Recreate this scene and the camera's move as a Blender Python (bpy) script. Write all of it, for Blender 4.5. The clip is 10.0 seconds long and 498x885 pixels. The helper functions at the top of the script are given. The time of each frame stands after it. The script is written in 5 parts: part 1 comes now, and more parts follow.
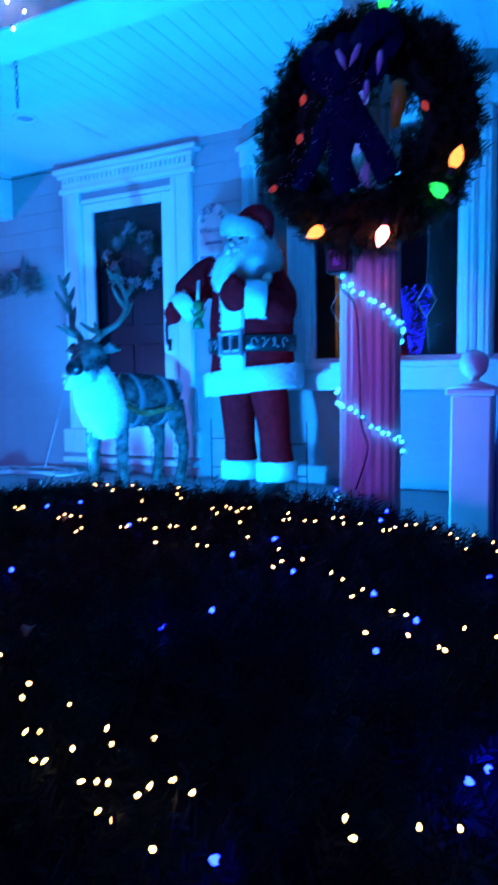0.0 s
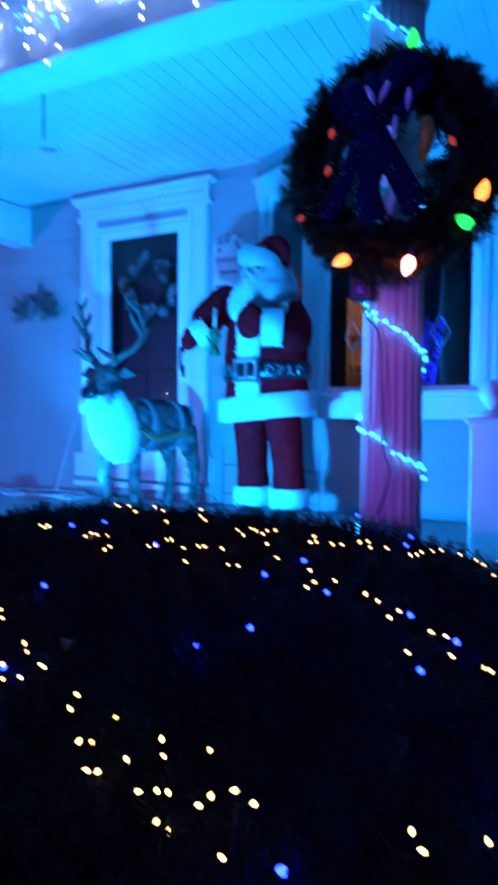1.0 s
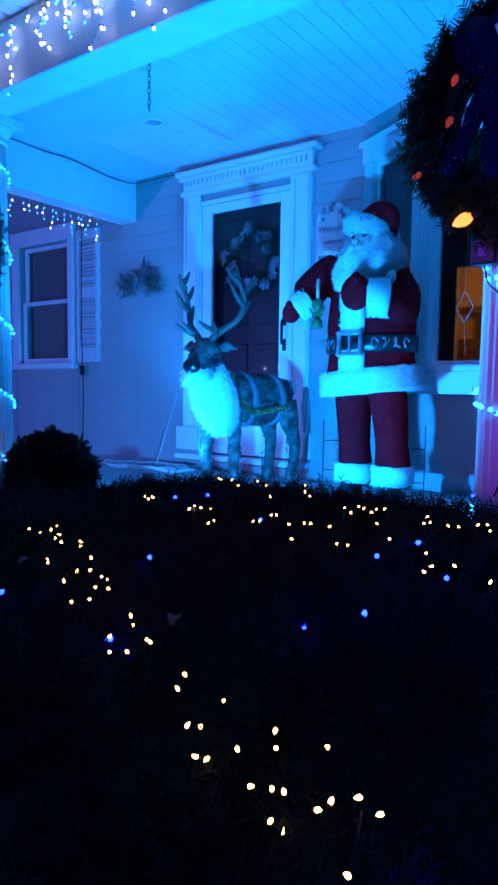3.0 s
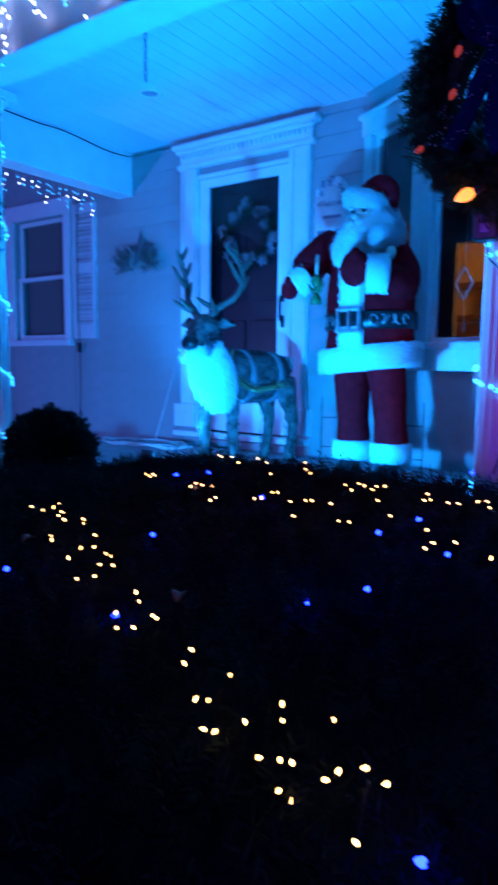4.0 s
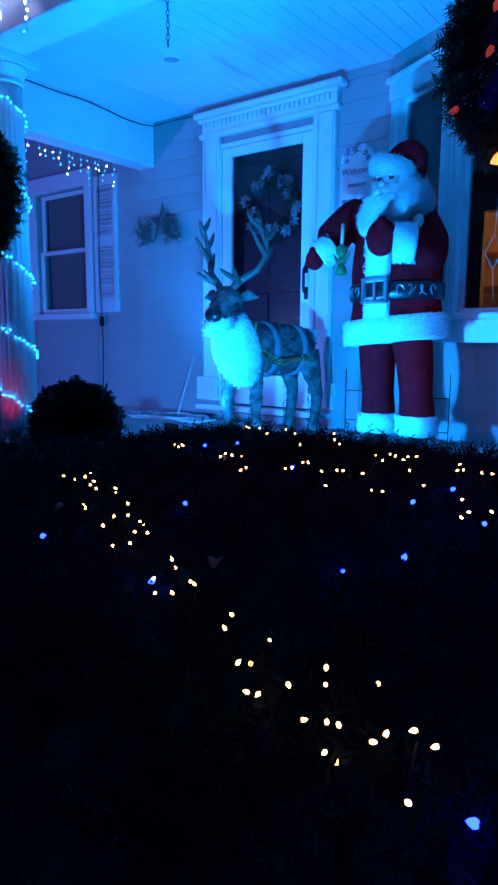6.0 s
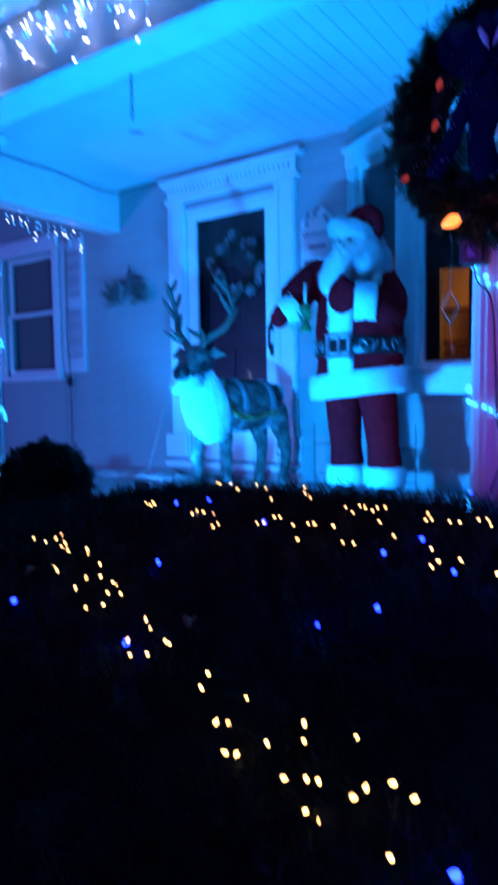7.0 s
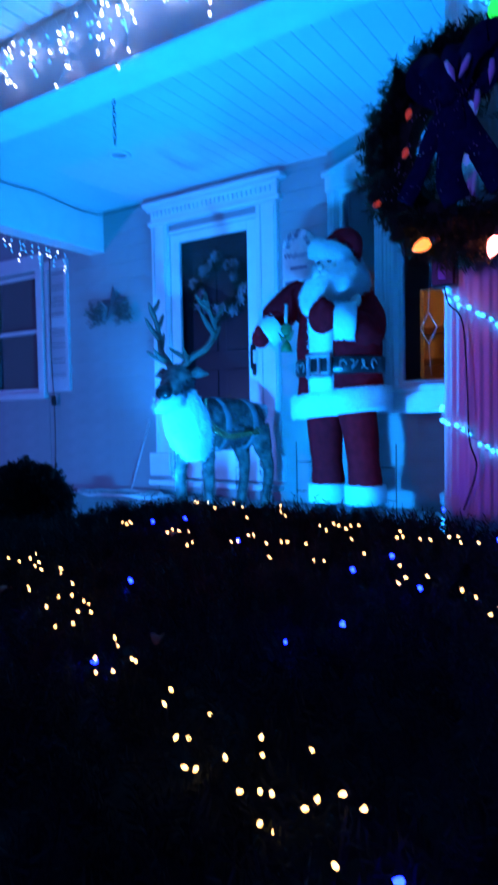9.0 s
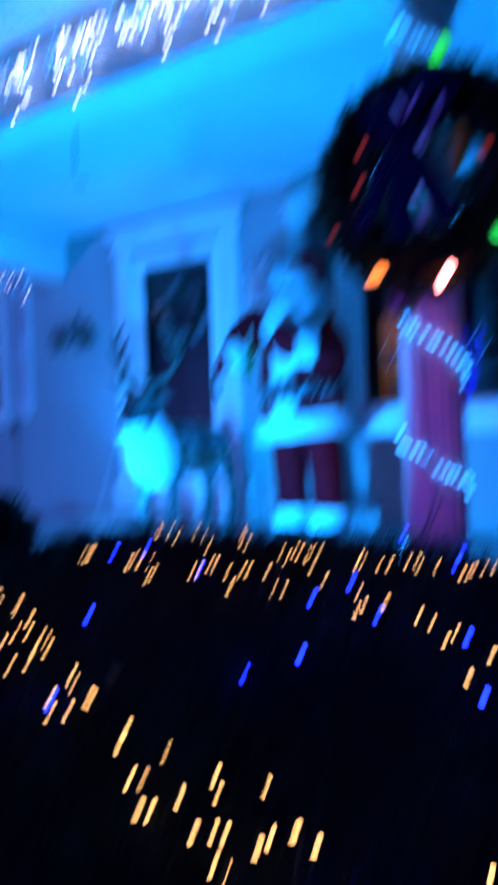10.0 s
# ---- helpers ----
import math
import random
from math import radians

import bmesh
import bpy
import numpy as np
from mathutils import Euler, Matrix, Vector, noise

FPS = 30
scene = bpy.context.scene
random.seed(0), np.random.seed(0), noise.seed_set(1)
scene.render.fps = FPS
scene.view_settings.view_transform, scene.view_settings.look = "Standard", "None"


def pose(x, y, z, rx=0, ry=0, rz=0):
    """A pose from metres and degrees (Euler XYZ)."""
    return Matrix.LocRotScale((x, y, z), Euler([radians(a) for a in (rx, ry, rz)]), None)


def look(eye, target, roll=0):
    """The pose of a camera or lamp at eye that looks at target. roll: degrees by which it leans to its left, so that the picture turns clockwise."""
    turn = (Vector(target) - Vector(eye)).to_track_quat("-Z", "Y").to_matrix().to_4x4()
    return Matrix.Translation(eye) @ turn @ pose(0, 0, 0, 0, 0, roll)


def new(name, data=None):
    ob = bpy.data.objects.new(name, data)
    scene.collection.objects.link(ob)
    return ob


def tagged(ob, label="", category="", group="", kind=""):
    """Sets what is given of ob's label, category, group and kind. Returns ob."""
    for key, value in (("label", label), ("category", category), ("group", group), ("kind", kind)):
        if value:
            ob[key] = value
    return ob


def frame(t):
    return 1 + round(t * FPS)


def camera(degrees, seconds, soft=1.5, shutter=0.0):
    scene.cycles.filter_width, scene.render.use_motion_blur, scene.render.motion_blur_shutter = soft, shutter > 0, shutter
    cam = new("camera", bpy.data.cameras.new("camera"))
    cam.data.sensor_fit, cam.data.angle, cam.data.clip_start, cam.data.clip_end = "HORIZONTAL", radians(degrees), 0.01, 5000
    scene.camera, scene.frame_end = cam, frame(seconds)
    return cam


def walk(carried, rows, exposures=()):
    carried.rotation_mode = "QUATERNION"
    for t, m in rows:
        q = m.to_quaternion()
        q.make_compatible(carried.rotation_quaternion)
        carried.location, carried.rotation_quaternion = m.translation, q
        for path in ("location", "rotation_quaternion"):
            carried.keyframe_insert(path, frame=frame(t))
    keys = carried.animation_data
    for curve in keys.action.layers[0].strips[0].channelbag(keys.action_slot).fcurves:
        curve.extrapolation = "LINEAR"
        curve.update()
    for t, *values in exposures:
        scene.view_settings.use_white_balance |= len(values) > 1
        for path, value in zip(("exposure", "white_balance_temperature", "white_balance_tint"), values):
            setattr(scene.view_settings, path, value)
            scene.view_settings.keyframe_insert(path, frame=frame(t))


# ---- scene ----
cam = camera(41.5, 10.0, soft=2.5, shutter=0.5)

PATH = [
    (0, (3.185, -4.262, 0.618), (2.286, -2.484, 0.441), -0.8),
    (0.033, (3.185, -4.262, 0.618), (2.279, -2.489, 0.434), -0.8),
    (0.1, (3.185, -4.266, 0.620), (2.323, -2.467, 0.478), -0.4),
    (0.2, (3.184, -4.270, 0.621), (2.376, -2.443, 0.533), -0.7),
    (0.4, (3.183, -4.279, 0.624), (2.448, -2.419, 0.668), 3.2),
    (0.467, (3.182, -4.283, 0.625), (2.421, -2.434, 0.667), 2.9),
    (0.5, (3.182, -4.283, 0.625), (2.383, -2.450, 0.633), 2.9),
    (0.533, (3.182, -4.283, 0.625), (2.345, -2.467, 0.598), 2.9),
    (0.6, (3.173, -4.287, 0.621), (2.356, -2.462, 0.585), 2.9),
    (0.967, (3.138, -4.301, 0.602), (2.245, -2.514, 0.502), 0.3),
    (1, (3.138, -4.301, 0.602), (2.228, -2.522, 0.514), 0.3),
    (1.033, (3.138, -4.301, 0.602), (2.211, -2.530, 0.526), 0.3),
    (1.467, (3.116, -4.259, 0.601), (2.209, -2.480, 0.482), 2.2),
    (1.5, (3.116, -4.259, 0.601), (2.195, -2.488, 0.473), 2.2),
    (1.533, (3.116, -4.259, 0.601), (2.182, -2.496, 0.465), 2.2),
    (1.967, (3.102, -4.274, 0.603), (2.025, -2.592, 0.491), -0.0),
    (2, (3.102, -4.274, 0.603), (2.017, -2.599, 0.468), -0.0),
    (2.033, (3.102, -4.274, 0.603), (2.009, -2.606, 0.446), -0.0),
    (2.467, (3.086, -4.281, 0.604), (2.005, -2.603, 0.478), -0.0),
    (2.5, (3.086, -4.281, 0.604), (1.998, -2.609, 0.462), -0.0),
    (2.533, (3.086, -4.281, 0.604), (1.992, -2.614, 0.447), -0.0),
    (2.7, (3.085, -4.274, 0.600), (1.954, -2.630, 0.464), 0.3),
    (3.8, (3.079, -4.234, 0.581), (1.906, -2.636, 0.321), 0.1),
    (3.967, (3.077, -4.265, 0.593), (1.944, -2.635, 0.355), 0.6),
    (4, (3.077, -4.265, 0.593), (1.932, -2.642, 0.360), 0.6),
    (4.033, (3.077, -4.265, 0.593), (1.921, -2.649, 0.365), 0.6),
    (4.467, (3.073, -4.269, 0.583), (1.932, -2.653, 0.289), 1.0),
    (4.5, (3.073, -4.269, 0.583), (1.915, -2.666, 0.283), 1.0),
    (4.533, (3.073, -4.269, 0.583), (1.897, -2.680, 0.278), 1.0),
    (4.967, (3.060, -4.267, 0.578), (1.869, -2.691, 0.260), 0.0),
    (5, (3.060, -4.267, 0.578), (1.863, -2.697, 0.257), 0.0),
    (5.033, (3.060, -4.267, 0.578), (1.857, -2.703, 0.253), 0.0),
    (6.3, (3.053, -4.280, 0.583), (1.885, -2.682, 0.294), 0.8),
    (6.467, (3.057, -4.290, 0.585), (1.938, -2.645, 0.387), 0.8),
    (6.5, (3.057, -4.290, 0.585), (1.927, -2.653, 0.378), 0.8),
    (6.533, (3.057, -4.290, 0.585), (1.916, -2.662, 0.369), 0.8),
    (6.967, (3.064, -4.287, 0.585), (1.949, -2.635, 0.420), -1.0),
    (7, (3.064, -4.287, 0.585), (1.939, -2.639, 0.441), -1.0),
    (7.033, (3.064, -4.287, 0.585), (1.930, -2.644, 0.461), -1.0),
    (7.467, (3.071, -4.278, 0.584), (1.984, -2.605, 0.456), -0.6),
    (7.5, (3.071, -4.278, 0.584), (1.965, -2.617, 0.449), -0.6),
    (7.533, (3.071, -4.278, 0.584), (1.947, -2.630, 0.442), -0.6),
    (7.967, (3.084, -4.290, 0.592), (1.981, -2.626, 0.478), 0.2),
    (8, (3.084, -4.290, 0.592), (1.974, -2.631, 0.474), 0.2),
    (8.033, (3.084, -4.290, 0.592), (1.967, -2.636, 0.471), 0.2),
    (8.467, (3.096, -4.286, 0.586), (1.993, -2.620, 0.502), -1.2),
    (8.5, (3.096, -4.286, 0.586), (1.990, -2.621, 0.525), -1.2),
    (8.533, (3.096, -4.286, 0.586), (1.987, -2.623, 0.547), -1.2),
    (8.967, (3.100, -4.288, 0.587), (2.013, -2.613, 0.487), -1.1),
    (9, (3.100, -4.288, 0.587), (2.008, -2.615, 0.499), -1.1),
    (9.033, (3.100, -4.288, 0.587), (2.004, -2.617, 0.511), -1.1),
    (9.467, (3.103, -4.287, 0.587), (2.028, -2.603, 0.501), -1.5),
    (9.5, (3.103, -4.287, 0.587), (2.023, -2.605, 0.511), -1.5),
    (9.533, (3.103, -4.287, 0.587), (2.018, -2.608, 0.522), -1.5),
    (9.8, (3.113, -4.286, 0.596), (2.052, -2.595, 0.479), -2.6),
    (9.9, (3.116, -4.285, 0.599), (2.087, -2.573, 0.511), -2.8),
    (9.967, (3.119, -4.285, 0.601), (2.075, -2.583, 0.500), -1.9),
    (10, (3.119, -4.285, 0.601), (2.112, -2.558, 0.578), -1.9),
]
walk(cam, [(t, look(eye, target, roll)) for t, eye, target, roll in PATH],
     exposures=((0, 0.18), (1, 0.18), (2.5, 0.0), (5, -0.12), (7.5, -0.10), (9, -0.14), (10, -0.02)))

# ---- night sky, floodlights ----
world = bpy.data.worlds.new("night")
scene.world = world
world.use_nodes = True
world.node_tree.nodes["Background"].inputs[0].default_value = (0.01, 0.025, 0.40, 1)
world.node_tree.nodes["Background"].inputs[1].default_value = 0.34


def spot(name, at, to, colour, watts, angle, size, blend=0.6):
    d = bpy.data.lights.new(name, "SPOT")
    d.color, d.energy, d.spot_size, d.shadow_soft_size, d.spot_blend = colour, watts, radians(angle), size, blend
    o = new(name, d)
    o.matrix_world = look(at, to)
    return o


FLOOD = (0.09, -1.12, 0.01)
spot("blue_flood_beam", FLOOD, (0.12, -0.35, 1.20), (0.004, 0.25, 1.0), 150, 104, 0.03, 0.5)
FLOOD2 = (1.27, -2.17, 0.03)
spot("blue_flood_beam", FLOOD2, (1.50, -0.2, 1.10), (0.004, 0.25, 1.0), 500, 165, 0.035, 0.3)
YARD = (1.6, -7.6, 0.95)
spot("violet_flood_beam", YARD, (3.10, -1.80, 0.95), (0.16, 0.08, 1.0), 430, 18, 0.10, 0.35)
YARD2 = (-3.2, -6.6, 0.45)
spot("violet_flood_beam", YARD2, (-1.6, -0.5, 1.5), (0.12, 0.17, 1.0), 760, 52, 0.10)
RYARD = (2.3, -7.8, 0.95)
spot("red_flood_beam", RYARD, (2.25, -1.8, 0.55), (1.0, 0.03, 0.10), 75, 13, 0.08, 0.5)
spot("red_flood_beam", (-0.03, -2.45, 0.03), (-0.14, -2.13, 0.35), (1.0, 0.03, 0.16), 1.6, 38, 0.03)

# ---- materials ----
FL = -0.07          # porch floor
FT = FL - 0.002
GR = -0.62          # garden ground
CE = 2.405          # porch ceiling


def mat(name, colour, rough=0.6, metal=0.0, vary=0.12, scale=14.0, bump=0.15, fine=160.0, spec=0.5, rand=0.0, coat=0.0, contrast=1.7):
    """Paint, cloth, wood: two scales of colour change, fine relief."""
    m = bpy.data.materials.new(name)
    m.use_nodes = True
    n, l = m.node_tree.nodes, m.node_tree.links
    p = n["Principled BSDF"]
    p.inputs["Roughness"].default_value = rough
    p.inputs["Metallic"].default_value = metal
    p.inputs["Specular IOR Level"].default_value = spec
    p.inputs["Coat Weight"].default_value = coat
    co = n.new("ShaderNodeTexCoord")
    a = n.new("ShaderNodeTexNoise")
    a.inputs["Scale"].default_value, a.inputs["Detail"].default_value = scale, 6
    b = n.new("ShaderNodeTexNoise")
    b.inputs["Scale"].default_value, b.inputs["Detail"].default_value = fine, 3
    l.new(co.outputs["Object"], a.inputs["Vector"])
    l.new(co.outputs["Object"], b.inputs["Vector"])
    mx = n.new("ShaderNodeMix")
    mx.data_type = "RGBA"
    c = Vector(colour)
    mx.inputs[6].default_value = (*(c * (1 - vary)), 1)
    mx.inputs[7].default_value = (*[min(1, v * (1 + vary)) for v in c], 1)
    ad = n.new("ShaderNodeMath")
    ad.operation = "ADD"
    mu = n.new("ShaderNodeMath")
    mu.operation = "MULTIPLY_ADD"
    mu.inputs[1].default_value, mu.inputs[2].default_value = 0.35, -0.17
    l.new(b.outputs[0], mu.inputs[0])
    l.new(a.outputs[0], ad.inputs[0])
    l.new(mu.outputs[0], ad.inputs[1])
    ct = n.new("ShaderNodeMath")
    ct.operation = "MULTIPLY_ADD"
    ct.use_clamp = True
    ct.inputs[1].default_value, ct.inputs[2].default_value = contrast, 0.5 - 0.5 * contrast
    l.new(ad.outputs[0], ct.inputs[0])
    last = ct.outputs[0]
    if rand:
        oi = n.new("ShaderNodeObjectInfo")
        ml = n.new("ShaderNodeMath")
        ml.operation = "MULTIPLY_ADD"
        ml.inputs[1].default_value, ml.inputs[2].default_value = rand, -rand / 2
        l.new(oi.outputs["Random"], ml.inputs[0])
        a2 = n.new("ShaderNodeMath")
        a2.operation = "ADD"
        l.new(last, a2.inputs[0])
        l.new(ml.outputs[0], a2.inputs[1])
        last = a2.outputs[0]
    l.new(last, mx.inputs[0])
    l.new(mx.outputs[2], p.inputs["Base Color"])
    if bump:
        bp = n.new("ShaderNodeBump")
        bp.inputs["Strength"].default_value, bp.inputs["Distance"].default_value = bump, 0.004
        l.new(ad.outputs[0], bp.inputs["Height"])
        l.new(bp.outputs[0], p.inputs["Normal"])
    return m


def glow(name, colour, strength, body=(0.8, 0.8, 0.8)):
    m = bpy.data.materials.new(name)
    m.use_nodes = True
    p = m.node_tree.nodes["Principled BSDF"]
    p.inputs["Base Color"].default_value = (*body, 1)
    p.inputs["Emission Color"].default_value = (*colour, 1)
    p.inputs["Emission Strength"].default_value = strength
    p.inputs["Roughness"].default_value = 0.3
    return m


def glass(name, tint=(1, 1, 1), clear=0.75):
    """Window pane: see-through with a mirror gloss that grows with the angle."""
    m = bpy.data.materials.new(name)
    m.use_nodes = True
    n, l = m.node_tree.nodes, m.node_tree.links
    out = n["Material Output"]
    t, g, f, x = n.new("ShaderNodeBsdfTransparent"), n.new("ShaderNodeBsdfGlossy"), n.new("ShaderNodeFresnel"), n.new("ShaderNodeMixShader")
    t.inputs[0].default_value = (*[clear * v for v in tint], 1)
    g.inputs["Roughness"].default_value = 0.03
    f.inputs[0].default_value = 1.55
    l.new(f.outputs[0], x.inputs[0])
    l.new(t.outputs[0], x.inputs[1])
    l.new(g.outputs[0], x.inputs[2])
    l.new(x.outputs[0], out.inputs[0])
    return m


M_SIDING = mat("siding_paint", (0.36, 0.37, 0.37), 0.55, vary=0.10, scale=5, fine=120, rand=0.25)
M_TRIM = mat("white_trim_paint", (0.80, 0.80, 0.78), 0.42, vary=0.06, scale=7, fine=200, bump=0.1)
M_CEIL = mat("ceiling_vinyl", (0.78, 0.79, 0.78), 0.5, vary=0.05, scale=3, fine=90, bump=0.08)
M_FLOOR = mat("grey_porch_paint", (0.34, 0.35, 0.36), 0.5, vary=0.25, scale=6, fine=90, rand=0.3)
M_SHUT = mat("shutter_paint", (0.66, 0.67, 0.68), 0.45, vary=0.06)
M_COL = mat("column_paint", (0.74, 0.72, 0.70), 0.45, vary=0.08, scale=9, fine=150)
# dark grey puts the gloom of the unlit rooms into the wall colour
M_DARKROOM = mat("room_gloom_colour", (0.16, 0.15, 0.14), 0.8, vary=0.2, scale=3)
M_TANWALL = mat("tan_room_wall", (0.62, 0.40, 0.20), 0.75, vary=0.12, scale=3)
M_WOOD = mat("brown_wood", (0.22, 0.11, 0.05), 0.45, vary=0.35, scale=12, fine=70)
M_GLASS = glass("window_glass", (0.85, 0.9, 0.95), 0.8)
M_CLEAR = bpy.data.materials.new("clear_inner_face")
M_CLEAR.use_nodes = True
M_CLEAR.node_tree.links.new(M_CLEAR.node_tree.nodes.new("ShaderNodeBsdfTransparent").outputs[0], M_CLEAR.node_tree.nodes["Material Output"].inputs[0])
M_ROOFDARK = mat("roof_felt", (0.05, 0.05, 0.055), 0.9, vary=0.3)
M_SOIL = mat("dark_soil", (0.05, 0.042, 0.034), 0.95, vary=0.4, scale=9, bump=0.6, fine=60)
M_RED = mat("red_velvet", (0.60, 0.006, 0.012), 0.9, vary=0.30, scale=22, fine=240, bump=0.4, spec=0.03)
M_FUR = mat("white_fur", (0.80, 0.84, 0.84), 0.95, vary=0.06, scale=60, fine=320, bump=0.2, spec=0.1)
M_SKIN = mat("painted_face", (0.78, 0.60, 0.52), 0.5, vary=0.10, scale=18)
M_BLACK = mat("black_vinyl", (0.012, 0.012, 0.013), 0.32, vary=0.3, scale=30, fine=200, bump=0.3)
M_SILVER = mat("silver_thread", (0.62, 0.63, 0.65), 0.3, metal=0.9, vary=0.2, scale=40, bump=0.5)
M_GREEN = mat("green_plastic", (0.03, 0.16, 0.05), 0.4, vary=0.3)
M_BARK = mat("bark", (0.06, 0.045, 0.03), 0.9, vary=0.4, scale=30, bump=0.6)
M_LEAF = mat("yew_needles", (0.022, 0.040, 0.034), 0.85, spec=0.08, vary=0.55, scale=9, fine=70, bump=0.0)
M_PINE = mat("wreath_needles", (0.02, 0.045, 0.022), 0.85, spec=0.08, vary=0.5, scale=20, bump=0.0)
M_WIRE = mat("black_wire", (0.01, 0.011, 0.010), 0.45, vary=0.2, bump=0.0)
M_GREENWIRE = mat("green_wire", (0.012, 0.03, 0.016), 0.5, vary=0.2, bump=0.0)
M_WHITEWIRE = mat("white_cord", (0.75, 0.75, 0.73), 0.45, vary=0.1, bump=0.0)
M_IRON = mat("dark_iron", (0.03, 0.03, 0.032), 0.5, metal=0.7, vary=0.3, scale=30)
M_DEER = mat("deer_fur", (0.13, 0.12, 0.115), 0.9, vary=0.7, scale=16, fine=200, bump=0.7, spec=0.1, contrast=2.6)
M_ANTLER = mat("antler", (0.11, 0.09, 0.075), 0.6, vary=0.3, scale=30, bump=0.4)
M_SADDLE = mat("grey_blanket", (0.17, 0.17, 0.19), 0.85, vary=0.2, scale=40, bump=0.4)

# ---- mesh helpers ----


def part(name, bm, material, parent=None, label="", smooth=False):
    me = bpy.data.meshes.new(name)
    bmesh.ops.recalc_face_normals(bm, faces=bm.faces)
    bm.to_mesh(me)
    bm.free()
    for m in (material if isinstance(material, (list, tuple)) else [material]):
        me.materials.append(m)
    if smooth:
        for p in me.polygons:
            p.use_smooth = True
    o = new(name, me)
    if parent is not None:
        o.parent = parent
    if label:
        o["label"] = label
    return o


def thing(name, at, label, category, group="", kind="", rz=0.0):
    o = new(name)
    o.empty_display_size = 0.05
    o.matrix_world = pose(*at, 0, 0, rz)
    return tagged(o, label, category, group, kind)


def B():
    return bmesh.new()


def box(bm, lo, hi, bev=0.0, m=None, mi=0):
    """A block; bev cuts its twelve edges."""
    lo, hi = [min(p) for p in zip(lo, hi)], [max(p) for p in zip(lo, hi)]
    b = min([bev] + [(h - q) * 0.45 for q, h in zip(lo, hi)])
    m = m or Matrix()
    v = {}
    for i in (0, 1):
        for j in (0, 1):
            for k in (0, 1):
                c = [(lo, hi)[q][ax] for ax, q in enumerate((i, j, k))]
                for ax in range(3):
                    p = list(c)
                    for o in range(3):
                        if o != ax:
                            p[o] += b if (i, j, k)[o] == 0 else -b
                    if b or ax == 0:
                        v[i, j, k, ax] = bm.verts.new(m @ Vector(p))
                if not b:
                    v[i, j, k, 1] = v[i, j, k, 2] = v[i, j, k, 0]
    fs = []
    for ax in range(3):
        u, w = [q for q in range(3) if q != ax]

        def key(s, p, q, a):
            c = [0, 0, 0]
            c[ax], c[u], c[w] = s, p, q
            return v[c[0], c[1], c[2], a]
        for s in (0, 1):
            fs.append([key(s, p, q, ax) for p, q in ((0, 0), (1, 0), (1, 1), (0, 1))])
        if b:
            for p in (0, 1):
                for q in (0, 1):
                    fs.append([key(0, p, q, u), key(1, p, q, u), key(1, p, q, w), key(0, p, q, w)])
    if b:
        for i in (0, 1):
            for j in (0, 1):
                for k in (0, 1):
                    fs.append([v[i, j, k, 0], v[i, j, k, 1], v[i, j, k, 2]])
    for f in fs:
        bm.faces.new(f).material_index = mi


def loft(bm, rings, close=True, mi=0):
    """Skin between rings of equal length; ends capped."""
    vr = [[bm.verts.new(p) for p in r] for r in rings]
    k = len(vr[0])
    fs = []
    for a, b in zip(vr, vr[1:]):
        for i in range(k):
            fs.append(bm.faces.new((a[i], a[(i + 1) % k], b[(i + 1) % k], b[i])))
    if close:
        fs.append(bm.faces.new(list(reversed(vr[0]))))
        fs.append(bm.faces.new(vr[-1]))
    for f in fs:
        f.material_index = mi
        f.smooth = True
    return vr


def lathe(bm, prof, at=(0, 0, 0), seg=24, mi=0):
    rings = [[(at[0] + r * math.cos(2 * math.pi * i / seg), at[1] + r * math.sin(2 * math.pi * i / seg), at[2] + z) for i in range(seg)] for r, z in prof]
    return loft(bm, rings, mi=mi)


def tube(bm, pts, rad, seg=8, mi=0):
    """Round tube along points; rad: one radius or one a point."""
    pts = [Vector(p) for p in pts]
    if not isinstance(rad, (list, tuple)):
        rad = [rad] * len(pts)
    rings = []
    up = Vector((0.13, 0.21, 0.97))
    for i, p in enumerate(pts):
        d = (pts[min(i + 1, len(pts) - 1)] - pts[max(i - 1, 0)]).normalized()
        u = d.cross(up)
        if u.length < 0.05:
            u = d.cross(Vector((1, 0, 0)))
        u.normalize()
        w = u.cross(d).normalized()
        up = w
        rings.append([p + (u * math.cos(2 * math.pi * k / seg) + w * math.sin(2 * math.pi * k / seg)) * rad[i] for k in range(seg)])
    return loft(bm, rings, mi=mi)


def curve(pts, n=8):
    """Catmull-Rom through points."""
    pts = [Vector(p) for p in pts]
    out = []
    for i in range(len(pts) - 1):
        a, b, c, d = pts[max(i - 1, 0)], pts[i], pts[i + 1], pts[min(i + 2, len(pts) - 1)]
        for k in range(n):
            t = k / n
            out.append(0.5 * ((2 * b) + (c - a) * t + (2 * a - 5 * b + 4 * c - d) * t * t + (3 * b - a - 3 * c + d) * t ** 3))
    return out + [pts[-1]]


def ball(bm, c, r, seg=16, rings=10, m=None, mi=0):
    r = r if isinstance(r, (list, tuple)) else (r, r, r)
    mm = Matrix.Translation(c) @ (m or Matrix()) @ Matrix.Diagonal((*r, 1))
    rows = []
    for j in range(rings + 1):
        t = math.pi * (0.02 + 0.96 * j / rings)
        rows.append([mm @ Vector((math.sin(t) * math.cos(2 * math.pi * i / seg), math.sin(t) * math.sin(2 * math.pi * i / seg), -math.cos(t))) for i in range(seg)])
    return loft(bm, rows, mi=mi)


